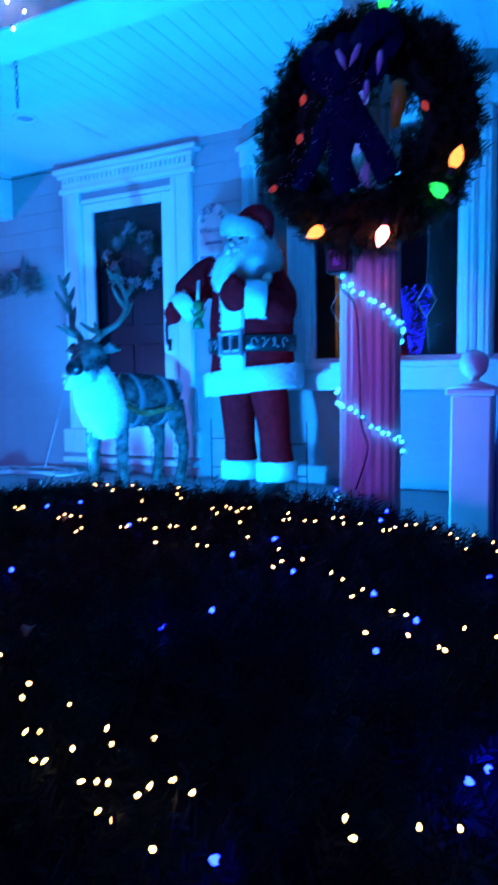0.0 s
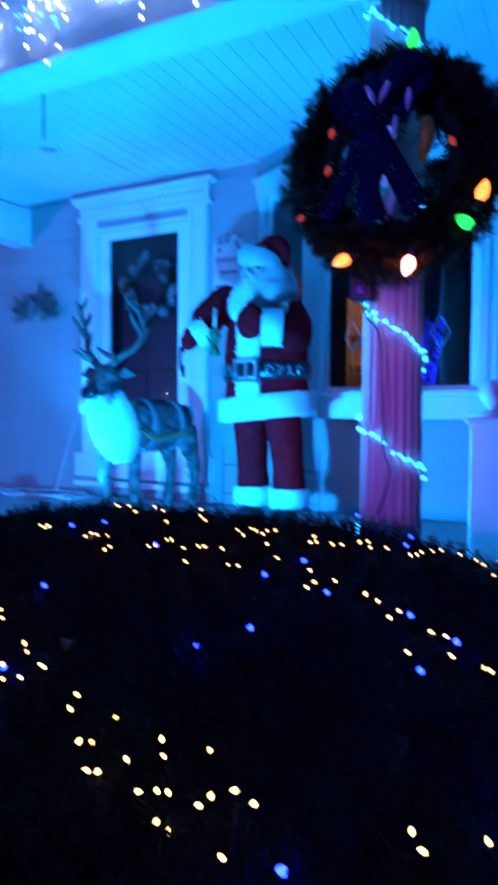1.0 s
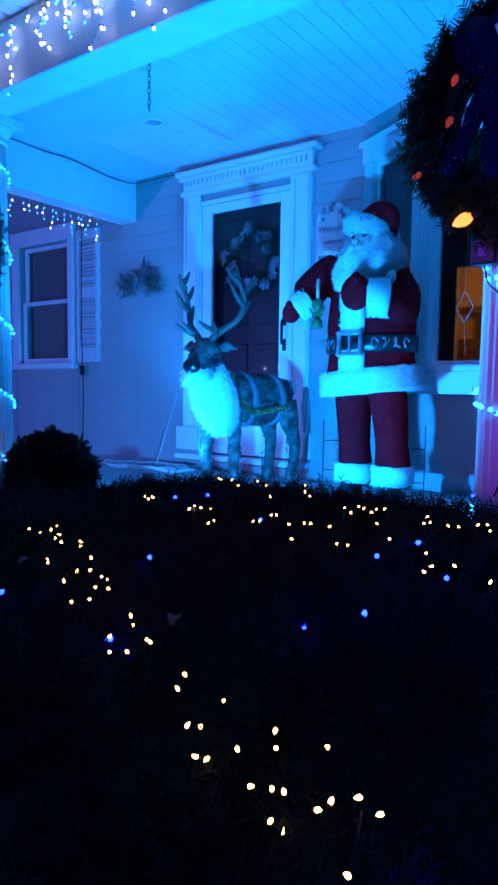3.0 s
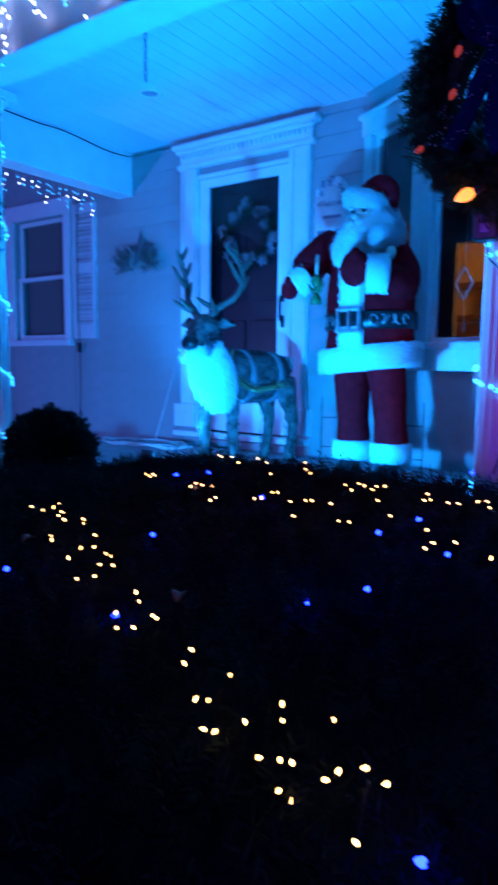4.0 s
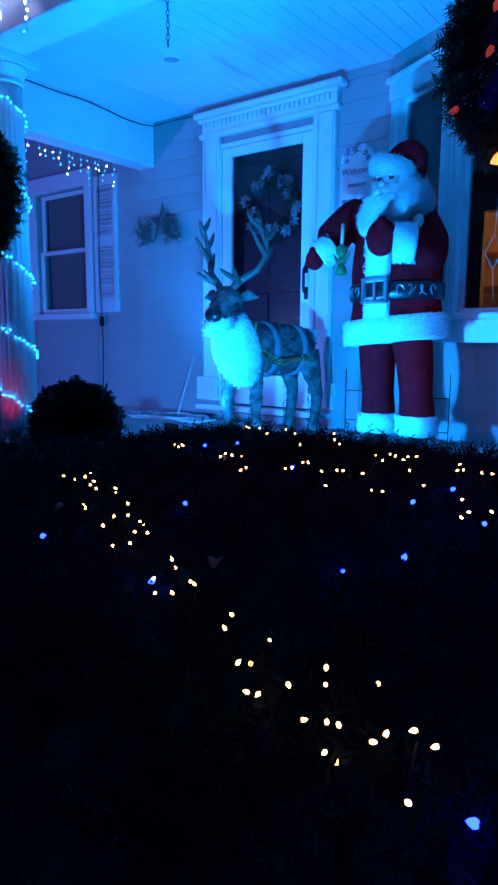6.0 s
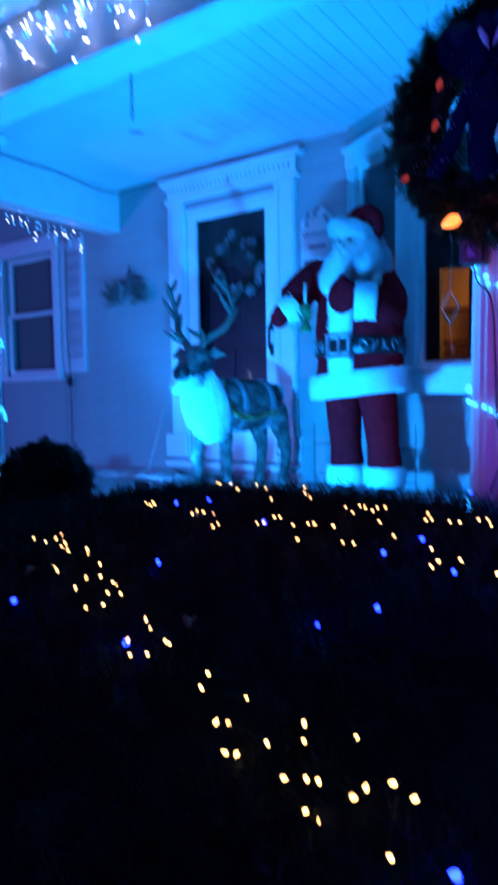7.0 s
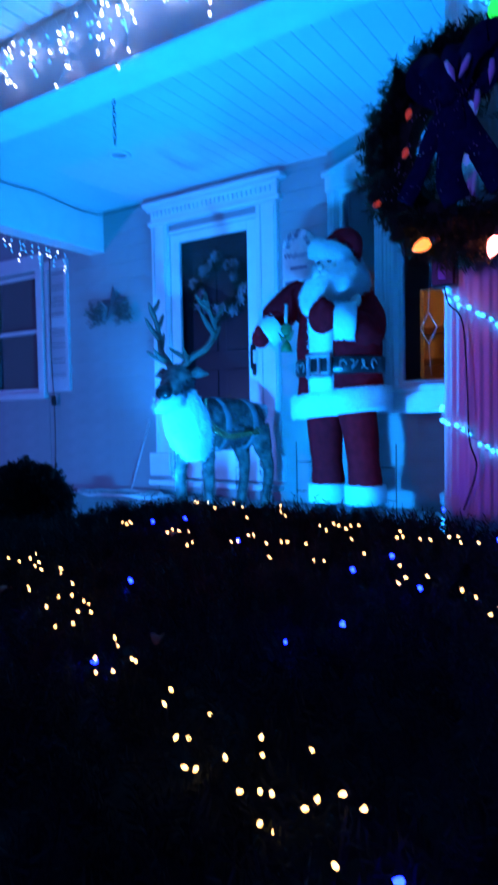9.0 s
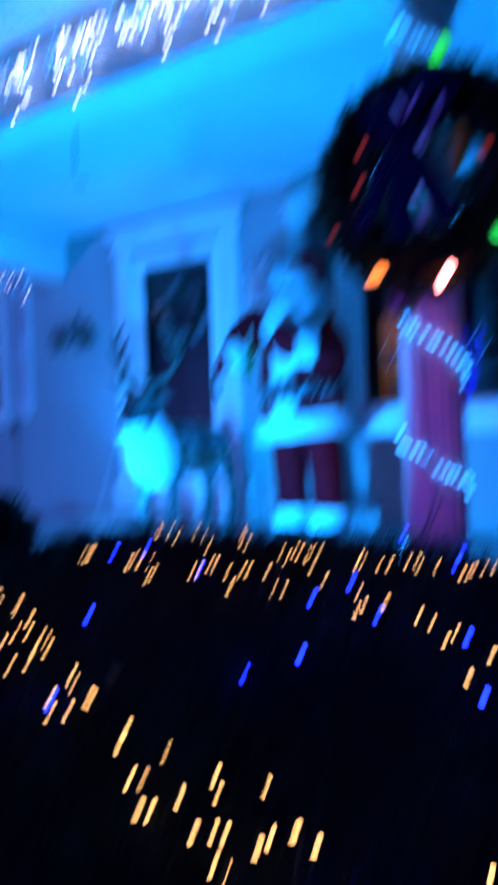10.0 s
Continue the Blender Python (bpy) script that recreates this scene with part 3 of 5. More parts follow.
    cuff = [Vector((-0.322, -0.163, 1.177)).lerp(Vector((-0.392, -0.212, 1.115)), k) for k in (0.0, 0.12, 0.88, 1.0)]
    tube(bm, cuff, [0.07, 0.088, 0.084, 0.06], 16, mi=FUR)
    ax = (cuff[-1] - cuff[0]).normalized()
    pl = []
    for _ in range(600):
        p = cuff[0].lerp(cuff[-1], rnd.random())
        r = Matrix.Rotation(rnd.uniform(0, 6.283), 3, ax) @ ax.orthogonal().normalized()
        pl.append((p + r * 0.083, r))
    spikes(bm, pl, 0.015, 0.003, rnd, FUR, 0.45)
    # mitten
    ball(bm, cuff[-1] + ax * 0.035, (0.055, 0.052, 0.060), mi=RED)
    ball(bm, cuff[-1] + ax * 0.02 + Vector((0.01, -0.045, 0.03)), (0.024, 0.03, 0.034), mi=RED)
    # his left arm folded across the chest
    arm = curve([(0.16, 0.0, 1.30), (0.225, -0.02, 1.19), (0.235, -0.09, 1.09), (0.21, -0.19, 1.115), (0.13, -0.25, 1.13)], 6)
    tube(bm, arm, [0.07, 0.078, 0.084, 0.087, 0.088, 0.088, 0.088, 0.088, 0.088, 0.088, 0.09, 0.09, 0.09, 0.09, 0.09, 0.088, 0.086, 0.085, 0.083, 0.08, 0.08, 0.078, 0.075, 0.07, 0.07], 14, mi=RED)
    cuff = [(0.237, -0.205, 1.125), (0.227, -0.212, 1.126), (0.147, -0.262, 1.132), (0.137, -0.268, 1.133)]
    tube(bm, cuff, [0.08, 0.100, 0.100, 0.075], 16, mi=FUR)
    ax = Vector((-0.08, -0.045, 0.005)).normalized()
    pl = []
    for _ in range(700):
        p = Vector(cuff[0]).lerp(Vector(cuff[-1]), rnd.random())
        r = Matrix.Rotation(rnd.uniform(0, 6.283), 3, ax) @ ax.orthogonal().normalized()
        pl.append((p + r * 0.098, r))
    spikes(bm, pl, 0.015, 0.003, rnd, FUR, 0.45)
    ball(bm, (0.07, -0.275, 1.165), (0.090, 0.06, 0.098), mi=RED)
    tube(bm, [(0.08, -0.29, 1.19), (0.09, -0.30, 1.235), (0.08, -0.30, 1.265)], [0.04, 0.032, 0.018], 10, mi=RED)
    # pale oval pad on the sleeve, dark strap
    ball(bm, (0.215, -0.165, 1.245), (0.056, 0.02, 0.038), mi=SKIN, m=Matrix.Rotation(radians(-30), 4, "Z"))
    tube(bm, [(0.17, -0.19, 1.235), (0.14, -0.21, 1.235), (0.12, -0.225, 1.23)], 0.014, 8, mi=BLK)
    # green stem with a bell in the right mitten
    tube(bm, [(-0.195, -0.26, 1.27), (-0.192, -0.27, 1.11)], 0.010, 8, mi=SKIN)
    ball(bm, (-0.19, -0.27, 1.12), (0.036, 0.03, 0.036), mi=GRN)
    lathe(bm, [(0.012, 0.03), (0.028, 0.0), (0.036, -0.035), (0.03, -0.036)], (-0.192, -0.27, 1.025), 14, mi=GRN)
    for a in (-0.7, 0.5, 1.2):
        tube(bm, [(-0.19, -0.27, 1.09), (-0.19 + 0.03 * math.sin(a), -0.28, 1.06), (-0.19 + 0.075 * math.sin(a), -0.285, 1.11)], [0.006, 0.015, 0.002], 6, mi=GRN)
    bm.verts.ensure_lookup_table()
    for v in bm.verts[n1:]:
        if v.co.y < -0.04 or v.co.x < -0.3:
            v.co.z += 0.042
    # the coat hangs a little to his right of the boots
    for v in bm.verts:
        z = v.co.z
        v.co.x -= 0.030 * max(0.0, min(1.0, (z - 0.28) / 0.38, (1.42 - z) / 0.12))
    # head
    hx, hy, hz = -0.035, -0.04, 1.515
    ball(bm, (hx, hy, hz), (0.098, 0.11, 0.125), mi=SKIN)
    ball(bm, (hx - 0.01, hy - 0.118, hz + 0.0), (0.021, 0.024, 0.019), mi=SKIN)
    for s in (-1, 1):
        ball(bm, (hx + s * 0.05, hy - 0.085, hz - 0.012), (0.036, 0.03, 0.03), mi=SKIN)
        ball(bm, (hx + s * 0.036, hy - 0.098, hz + 0.032), (0.015, 0.011, 0.010), mi=BLK)
        ball(bm, (hx + s * 0.04, hy - 0.10, hz + 0.062), (0.034, 0.014, 0.012), mi=FUR)
        ring = [(hx + s * 0.04 + 0.032 * math.cos(t), hy - 0.118, hz + 0.03 + 0.024 * math.sin(t)) for t in [i * 0.4488 for i in range(15)]]
        tube(bm, ring, 0.0028, 5, mi=SIL)
        tube(bm, [(hx + s * 0.072, hy - 0.118, hz + 0.035), (hx + s * 0.105, hy - 0.0, hz + 0.035)], 0.0025, 5, mi=SIL)
    BEARD = ((1.255, 0.035, 0.03, -0.20, -0.03), (1.285, 0.075, 0.055, -0.185, -0.015), (1.325, 0.14, 0.085, -0.15, 0.02), (1.37, 0.195, 0.105, -0.115, 0.045), (1.42, 0.195, 0.12, -0.085, 0.045), (1.48, 0.168, 0.118, -0.055, 0.03), (1.54, 0.142, 0.10, -0.02, 0.015), (1.60, 0.115, 0.09, 0.0, 0.005))
    # beard, moustache, side hair: bulging loft with curls
    rows = []
    for z, rx, ry, cy, dx in BEARD:
        rows.append(ell(hx + dx, cy, rx, ry, z, wob=0.05, seed=z * 40))
    loft(bm, rows, mi=FUR)
    pl = []
    for _ in range(8200):
        z = 1.26 + 0.33 * rnd.random()
        j = max(i for i in range(7) if BEARD[i][0] <= z)
        lo, up = BEARD[j], BEARD[j + 1]
        u = (z - lo[0]) / (up[0] - lo[0])
        rx, ry, cy, dx = [lo[q] * (1 - u) + up[q] * u for q in (1, 2, 3, 4)]
        a = rnd.uniform(0, 6.283)
        if z > 1.46 and math.sin(a) < -0.45:
            continue
        pl.append(((hx + dx + rx * math.cos(a), cy + ry * math.sin(a), z), (math.cos(a), math.sin(a), -0.9)))
    spikes(bm, pl, 0.040, 0.0034, rnd, FUR, 0.8)
    for s in (-1, 1):
        tube(bm, curve([(hx + s * 0.005, hy - 0.125, hz - 0.035), (hx + s * 0.04, hy - 0.125, hz - 0.05), (hx + s * 0.085, hy - 0.10, hz - 0.075)], 5), [0.015, 0.019, 0.021, 0.022, 0.022, 0.021, 0.019, 0.017, 0.014, 0.010, 0.004], 8, mi=FUR)
    # hat with fur brim, tip flopped over to his left
    loft(bm, [ell(hx + dx, hy + 0.01, rx, rx * 1.05, z, tilt=tl) for z, rx, dx, tl in ((1.56, 0.095, 0, 0.0), (1.575, 0.128, 0, -0.22), (1.61, 0.136, 0, -0.26), (1.65, 0.126, -0.004, -0.30), (1.68, 0.098, -0.012, -0.2), (1.695, 0.05, -0.02, -0.2))], mi=FUR)
    pl = []
    for _ in range(1500):
        a, z = rnd.uniform(0, 6.283), rnd.uniform(1.565, 1.685)
        pl.append(((hx + (0.134 - 6 * max(0, z - 1.64) ** 1.5) * math.cos(a), hy + 0.01 + (0.14 - 6 * max(0, z - 1.64) ** 1.5) * math.sin(a), z - 0.034 * math.cos(a)), (math.cos(a), math.sin(a), 0)))
    spikes(bm, pl, 0.024, 0.003, rnd, FUR, 0.8)
    hat = curve([(hx + 0.02, hy + 0.01, 1.60), (hx + 0.035, hy + 0.02, 1.655), (hx + 0.075, hy + 0.02, 1.685), (hx + 0.125, hy + 0.02, 1.66), (hx + 0.15, hy + 0.02, 1.60), (hx + 0.155, hy + 0.02, 1.53)], 5)
    tube(bm, hat, [0.100, 0.101, 0.101, 0.10, 0.098, 0.094, 0.09, 0.086, 0.082, 0.078, 0.074, 0.07, 0.067, 0.063, 0.06, 0.056, 0.052, 0.048, 0.042, 0.036, 0.03, 0.026, 0.022, 0.018, 0.014, 0.008], 18, mi=RED)
    o = part("santa_figure", bm, [M_RED, M_FUR, M_SKIN, M_BLACK, M_SILVER, M_GREEN])
    o.matrix_world = pose(1.44, -0.68, FT, 0, -0.5, -7) @ Matrix.Diagonal((1.008, 1.008, 0.988, 1))
    return tagged(o, "life-size santa figure in red velvet with white fur trim", "figure")


santa()


# ---- reindeer figure: one plain mesh; +u to the picture's right, w away, built facing -u ----
def reindeer():
    rnd = random.Random(9)
    bm = B()
    FURD, WHITE, BLK, ANT, SAD, BRASS = 0, 1, 2, 3, 4, 5
    # body: rings along the long axis x (front at -x)
    rings = []
    for x, zc, ry, rz in ((-0.27, 0.62, 0.06, 0.08), (-0.24, 0.60, 0.105, 0.15), (-0.15, 0.60, 0.135, 0.185), (-0.02, 0.61, 0.14, 0.185), (0.12, 0.62, 0.13, 0.165), (0.24, 0.63, 0.125, 0.155), (0.32, 0.63, 0.10, 0.125), (0.36, 0.63, 0.05, 0.06)):
        rings.append([(x, ry * math.cos(a), zc + rz * math.sin(a)) for a in [2 * math.pi * i / 20 for i in range(20)]])
    loft(bm, rings, mi=FURD)
    # neck and head
    n0 = len(bm.verts)
    n2, n3 = {}, {}
    neck = curve([(-0.17, 0, 0.66), (-0.26, 0, 0.76), (-0.31, 0, 0.86), (-0.33, 0, 0.94)], 4)
    tube(bm, neck, [0.135, 0.13, 0.125, 0.12, 0.115, 0.11, 0.105, 0.10, 0.095, 0.09, 0.088, 0.085, 0.08], 16, mi=FURD)
    head = curve([(-0.28, 0, 0.98), (-0.34, 0, 0.955), (-0.42, 0, 0.90), (-0.49, 0, 0.855), (-0.535, 0, 0.835)], 4)
    tube(bm, head, [0.06, 0.085, 0.10, 0.104, 0.104, 0.102, 0.098, 0.092, 0.086, 0.08, 0.075, 0.071, 0.068, 0.066, 0.062, 0.053, 0.03], 16, mi=FURD)
    tube(bm, [(-0.37, 0, 0.845), (-0.46, 0, 0.815), (-0.54, 0, 0.79), (-0.575, 0, 0.795)], [0.090, 0.082, 0.068, 0.03], 14, mi=WHITE)
    ball(bm, (-0.555, 0, 0.862), (0.048, 0.058, 0.052), mi=BLK)
    spikes(bm, [((-0.36 - 0.16 * u, 0.09 * math.cos(a), 0.83 - 0.03 * u + 0.07 * math.sin(a)), (0.6, math.cos(a), math.sin(a) - 0.6)) for u, a in [(rnd.random(), rnd.uniform(2.6, 6.8)) for _ in range(900)]], 0.03, 0.004, rnd, WHITE, 0.7)
    # pale streaks on brow and cheeks
    spikes(bm, [((-0.30 - 0.17 * u, 0.095 * math.cos(a), 0.945 - 0.09 * u + 0.085 * math.sin(a)), (0.9, math.cos(a), math.sin(a))) for u, a in [(rnd.random(), rnd.uniform(0, 6.283)) for _ in range(700)]], 0.035, 0.004, rnd, SAD, 0.5)
    for s in (-1, 1):
        ball(bm, (-0.395, s * 0.092, 0.935), (0.016, 0.012, 0.014), mi=BLK)
        tube(bm, [(-0.31, s * 0.07, 0.98), (-0.29, s * 0.13, 1.005), (-0.27, s * 0.20, 0.99)], [0.02, 0.042, 0.004], 8, mi=FURD)
        # bridle straps
        tube(bm, [(-0.46, s * 0.05, 0.93), (-0.45, s * 0.082, 0.86), (-0.43, s * 0.05, 0.79)], 0.006, 5, mi=BLK)
        tube(bm, [(-0.455, s * 0.08, 0.88), (-0.37, s * 0.106, 0.90), (-0.30, s * 0.10, 0.92)], 0.006, 5, mi=BLK)
        n2[s] = len(bm.verts)
        # antlers with tines
        beam = curve([(-0.325, s * 0.04, 1.0), (-0.30, s * 0.11, 1.07), (-0.25, s * 0.21, 1.14), (-0.22, s * 0.255, 1.26), (-0.27, s * 0.25, 1.39), (-0.31, s * 0.24, 1.45)], 5)
        tube(bm, beam, [0.027 - 0.0006 * i for i in range(len(beam))], 9, mi=ANT)
        for i, d, L in ((4, (-0.10, 0.06, 0.06), 1.0), (5, (-0.13, -0.03, 0.05), 1.0), (11, (0.06, 0.03, 0.10), 1.0), (14, (-0.10, 0.0, 0.10), 1.1), (17, (0.07, 0.02, 0.09), 1.0), (20, (-0.07, -0.03, 0.07), 1.0), (22, (0.03, -0.03, 0.08), 0.9)):
            b0 = beam[min(i, len(beam) - 1)]
            d = Vector((d[0], d[1] * s, d[2])) * L * 1.25
            tube(bm, curve([b0, b0 + d * 0.55 + Vector((0, 0, -0.012)), b0 + d], 4), [0.021, 0.021, 0.020, 0.019, 0.017, 0.015, 0.012, 0.009, 0.004], 8, mi=ANT)
        n3[s] = len(bm.verts)
    bm.verts.ensure_lookup_table()
    turn = Matrix.Translation((-0.24, 0, 0)) @ Matrix.Rotation(radians(24), 4, 'Z') @ Matrix.Translation((0.24, 0, 0))
    face = Matrix.Translation((-0.26, 0, 0)) @ Matrix.Rotation(radians(43), 4, 'Z') @ Matrix.Translation((0.26, 0, -0.028))
    for i, v in enumerate(bm.verts):
        if i >= n0:
            k = min(1.0, max(0.0, (v.co.z - 0.66) / 0.11))
            horn = any(n2[s] <= i < n3[s] for s in (-1, 1))
            v.co = v.co.lerp((turn if horn else face) @ v.co, k)
    # white bib of long hair
    bib = [(-0.28, -0.07, 0.84), (-0.28, -0.085, 0.75), (-0.255, -0.085, 0.62), (-0.22, -0.075, 0.49), (-0.19, -0.065, 0.385)]
    cb = curve(bib, 4)
    rb = [0.06, 0.078, 0.094, 0.108, 0.120, 0.130, 0.137, 0.142, 0.144, 0.144, 0.140, 0.132, 0.120, 0.102, 0.080, 0.055, 0.02]
    tube(bm, cb, rb, 18, mi=WHITE)
    pl = []
    for _ in range(4600):
        i = rnd.randrange(len(cb) - 1)
        a = rnd.uniform(1.2, 5.6)
        r = rb[i] - 0.004
        pl.append((cb[i] + Vector((r * math.cos(a), r * math.sin(a), rnd.uniform(-0.02, 0.02))), (math.cos(a), math.sin(a), -1.1)))
    spikes(bm, pl, 0.042, 0.004, rnd, WHITE, 0.9)
    # belly fringe
    loft(bm, [[(x, ry * math.cos(a), 0.455 + rz * math.sin(a)) for a in [2 * math.pi * i / 16 for i in range(16)]] for x, ry, rz in ((-0.27, 0.03, 0.02), (-0.2, 0.10, 0.045), (-0.1, 0.11, 0.05), (0.0, 0.05, 0.03))], mi=WHITE)
    # legs
    for x, s, lean in ((-0.12, -1, 0.0), (-0.22, 1, -0.03), (0.28, -1, 0.02), (0.20, 1, 0.0)):
        hind = x > 0
        pts = curve([(x, s * 0.085, 0.60), (x + (0.04 if hind else 0.0), s * 0.09, 0.42), (x + lean + (0.06 if hind else 0), s * 0.09, 0.28), (x + lean + (0.03 if hind else 0), s * 0.09, 0.05), (x + lean + (0.02 if hind else -0.01), s * 0.09, 0.0)], 4)
        r0 = 0.078 if hind else 0.060
        tube(bm, pts, [r0, r0, r0 * 0.95, r0 * 0.88, r0 * 0.8, 0.05, 0.046, 0.042, 0.04, 0.038, 0.036, 0.034, 0.034, 0.036, 0.036, 0.038, 0.04], 12, mi=FURD)
    ball(bm, (0.37, 0, 0.70), (0.04, 0.035, 0.06), mi=WHITE)
    # fur nap over the flanks
    pl = []
    for _ in range(2600):
        x = rnd.uniform(-0.22, 0.33)
        a = rnd.uniform(0, 6.283)
        k = 1 - 0.25 * max(0, (x - 0.1) / 0.25)
        pl.append(((x, 0.136 * k * math.cos(a), 0.615 + 0.178 * k * math.sin(a)), (1.2, math.cos(a), math.sin(a) - 0.4)))
    spikes(bm, pl[:1900], 0.024, 0.004, rnd, FURD, 0.4)
    spikes(bm, pl[1900:], 0.026, 0.004, rnd, SAD, 0.4)
    for x0, s in ((-0.12, -1), (-0.25, 1), (0.34, -1), (0.24, 1)):
        for _ in range(260):
            a, z = rnd.uniform(0, 6.283), rnd.uniform(0.03, 0.40)
            pl.append(((x0 + 0.042 * math.cos(a), s * 0.09 + 0.04 * math.sin(a), z), (math.cos(a), math.sin(a), -1.2)))
    spikes(bm, pl[2600:], 0.02, 0.004, rnd, FURD, 0.4)
    # two grey saddle bands and a belled harness
    for x0 in (-0.05, 0.17):
        rr = []
        for dx, e in ((0, 0.0), (0.004, 0.010), (0.042, 0.010), (0.046, 0.0)):
            k = 1 if x0 < 0 else 0.93
            rr.append([(x0 + dx + 0.05 * abs(math.cos(a)), (0.140 * k + e) * math.cos(a), 0.612 + (0.186 * k + e) * math.sin(a)) for a in [2 * math.pi * i / 24 for i in range(24)]])
        loft(bm, rr, close=False, mi=SAD)
    for sx in (-1, 1):
        pts = curve([(-0.20, sx * 0.14, 0.72), (-0.12, sx * 0.158, 0.60), (0.0, sx * 0.160, 0.53), (0.15, sx * 0.152, 0.545), (0.32, sx * 0.13, 0.57)], 6)
        tube(bm, pts, 0.011, 6, mi=5)
        for i, p in enumerate(pts):
            ball(bm, p + Vector((0, sx * 0.012, -0.012)), 0.0125, 8, 6, mi=BRASS)
            ball(bm, p + Vector((0.01, sx * 0.012, 0.016)), 0.009, 8, 6, mi=BRASS)
        pts = curve([(-0.27, sx * 0.10, 0.50), (-0.22, sx * 0.14, 0.60), (-0.17, sx * 0.15, 0.70), (-0.14, sx * 0.12, 0.785)], 5)
        tube(bm, pts, 0.012, 6, mi=6)
        for p in pts:
            ball(bm, p + Vector((-0.006, sx * 0.014, 0)), 0.0115, 8, 6, mi=BRASS)
    o = part("reindeer_figure", bm, [M_DEER, M_FUR, M_BLACK, M_ANTLER, M_SADDLE, mat("gilt_bells", (0.7, 0.6, 0.35), 0.22, metal=1.0, vary=0.15, bump=0.0), M_GREEN])
    o.matrix_world = pose(0.435, -0.60, FT, 0, 0, 62) @ Matrix.Diagonal((0.98, 0.98, 0.96, 1))
    return tagged(o, "furry brown reindeer figure with white bib, antlers and belled harness", "figure")


reindeer()
# ---- hedge ----


def ease(a, b, x):
    t = min(1.0, max(0.0, (x - a) / (b - a)))
    return t * t * (3 - 2 * t)


def hedge_z(x, y):
    """Clipped top: rises towards the porch, falls off at both ends."""
    z = min(0.292, max(0.19, 0.245 + 0.075 * (y + 3.75)))
    z += 0.018 * math.exp(-((x - 2.0) / 0.5) ** 2) * ease(-3.2, -2.6, y)
    z -= 0.10 * ease(2.55, 3.25, x) * ease(-3.6, -2.6, y)
    z -= 0.12 * ease(1.65, 0.95, x)
    z += 0.014 * noise.noise((x * 3.1, y * 3.1, 0.3)) + 0.010 * noise.noise((x * 11, y * 11, 2.0)) - 0.012
    e = (y + 2.48) / 0.12
    if e > 0:
        z -= 0.10 * e * e
    return z


HX0, HX1, HY0, HY1 = 0.2, 4.6, -4.9, -2.33
HEDGE = thing("hedge", (0, 0, 0), "broad clipped yew hedge in front of the porch, dark at night", "hedge", kind="stuff")
nx, ny = 110, 66
vs, fs = [], []
for j in range(ny + 1):
    for i in range(nx + 1):
        x, y = HX0 + (HX1 - HX0) * i / nx, HY0 + (HY1 - HY0) * j / ny
        vs.append((x, y, max(GR, hedge_z(x, y) - 0.075)))
for j in range(ny):
    for i in range(nx):
        a = j * (nx + 1) + i
        fs.append((a, a + 1, a + nx + 2, a + nx + 1))
k = len(vs)
edge = [i for i in range(nx + 1)] + [j * (nx + 1) + nx for j in range(1, ny + 1)] + [ny * (nx + 1) + i for i in range(nx - 1, -1, -1)] + [j * (nx + 1) for j in range(ny - 1, 0, -1)]
for e in edge:
    vs.append((vs[e][0], vs[e][1], GR))
for q in range(len(edge)):
    r = (q + 1) % len(edge)
    fs.append((edge[q], edge[r], k + r, k + q))
me = bpy.data.meshes.new("foliage_core")
me.from_pydata(vs, [], fs)
me.materials.append(M_LEAF)
o = new("foliage_core", me)
o.parent = HEDGE


def sprigs(name, places, parent, material, rnd, length=0.05, needles=11, nl=0.020, nw=0.0022):
    """Small twigs with two rows of needles, all in one mesh. places: (point, direction)."""
    vs, fs = [], []
    for p, d in places:
        p, d = Vector(p), Vector(d).normalized()
        u = d.orthogonal().normalized()
        u.rotate(Matrix.Rotation(rnd.uniform(0, 6.283), 3, d))
        L = length * rnd.uniform(0.6, 1.35)
        k = len(vs)
        w = d.cross(u) * 0.0016
        vs += [p - w, p + w, p + d * L]
        fs.append((k, k + 1, k + 2))
        for i in range(needles):
            t = (i + 0.5) / needles
            s = 1 if i % 2 else -1
            q = p + d * (L * t)
            nd = (u * s * rnd.uniform(0.7, 1.1) + d * rnd.uniform(0.35, 0.9) + d.cross(u) * rnd.uniform(-0.35, 0.35)).normalized()
            side = nd.cross(d.cross(u)).normalized() * nw
            k = len(vs)
            n = nl * rnd.uniform(0.7, 1.2)
            vs += [q - side, q + side, q + nd * n * 0.6 + side * 0.8, q + nd * n]
            fs.append((k, k + 1, k + 2, k + 3))
    me = bpy.data.meshes.new(name)
    me.from_pydata([tuple(v) for v in vs], [], fs)
    me.materials.append(material)
    o = new(name, me)
    o.parent = parent
    return o


rnd = random.Random(11)
pl = []
while len(pl) < 16000:
    x, y = rnd.uniform(1.0, 3.7), rnd.uniform(-4.25, -2.36)
    if rnd.random() > (0.55 if y < -2.9 else 1.0):
        continue
    z = hedge_z(x, y)
    pl.append(((x, y, z - rnd.uniform(0.035, 0.085)), (rnd.uniform(-0.9, 0.9), rnd.uniform(-0.9, 0.9), 0.75)))
for _ in range(2600):
    x, y = rnd.uniform(0.2, 1.1), rnd.uniform(-4.2, -2.36)
    pl.append(((x, y, hedge_z(x, y) - rnd.uniform(0.035, 0.085)), (rnd.uniform(-0.9, 0.9), rnd.uniform(-0.9, 0.9), 0.75)))
sprigs("needles", pl, HEDGE, M_LEAF, rnd, 0.055, 9)

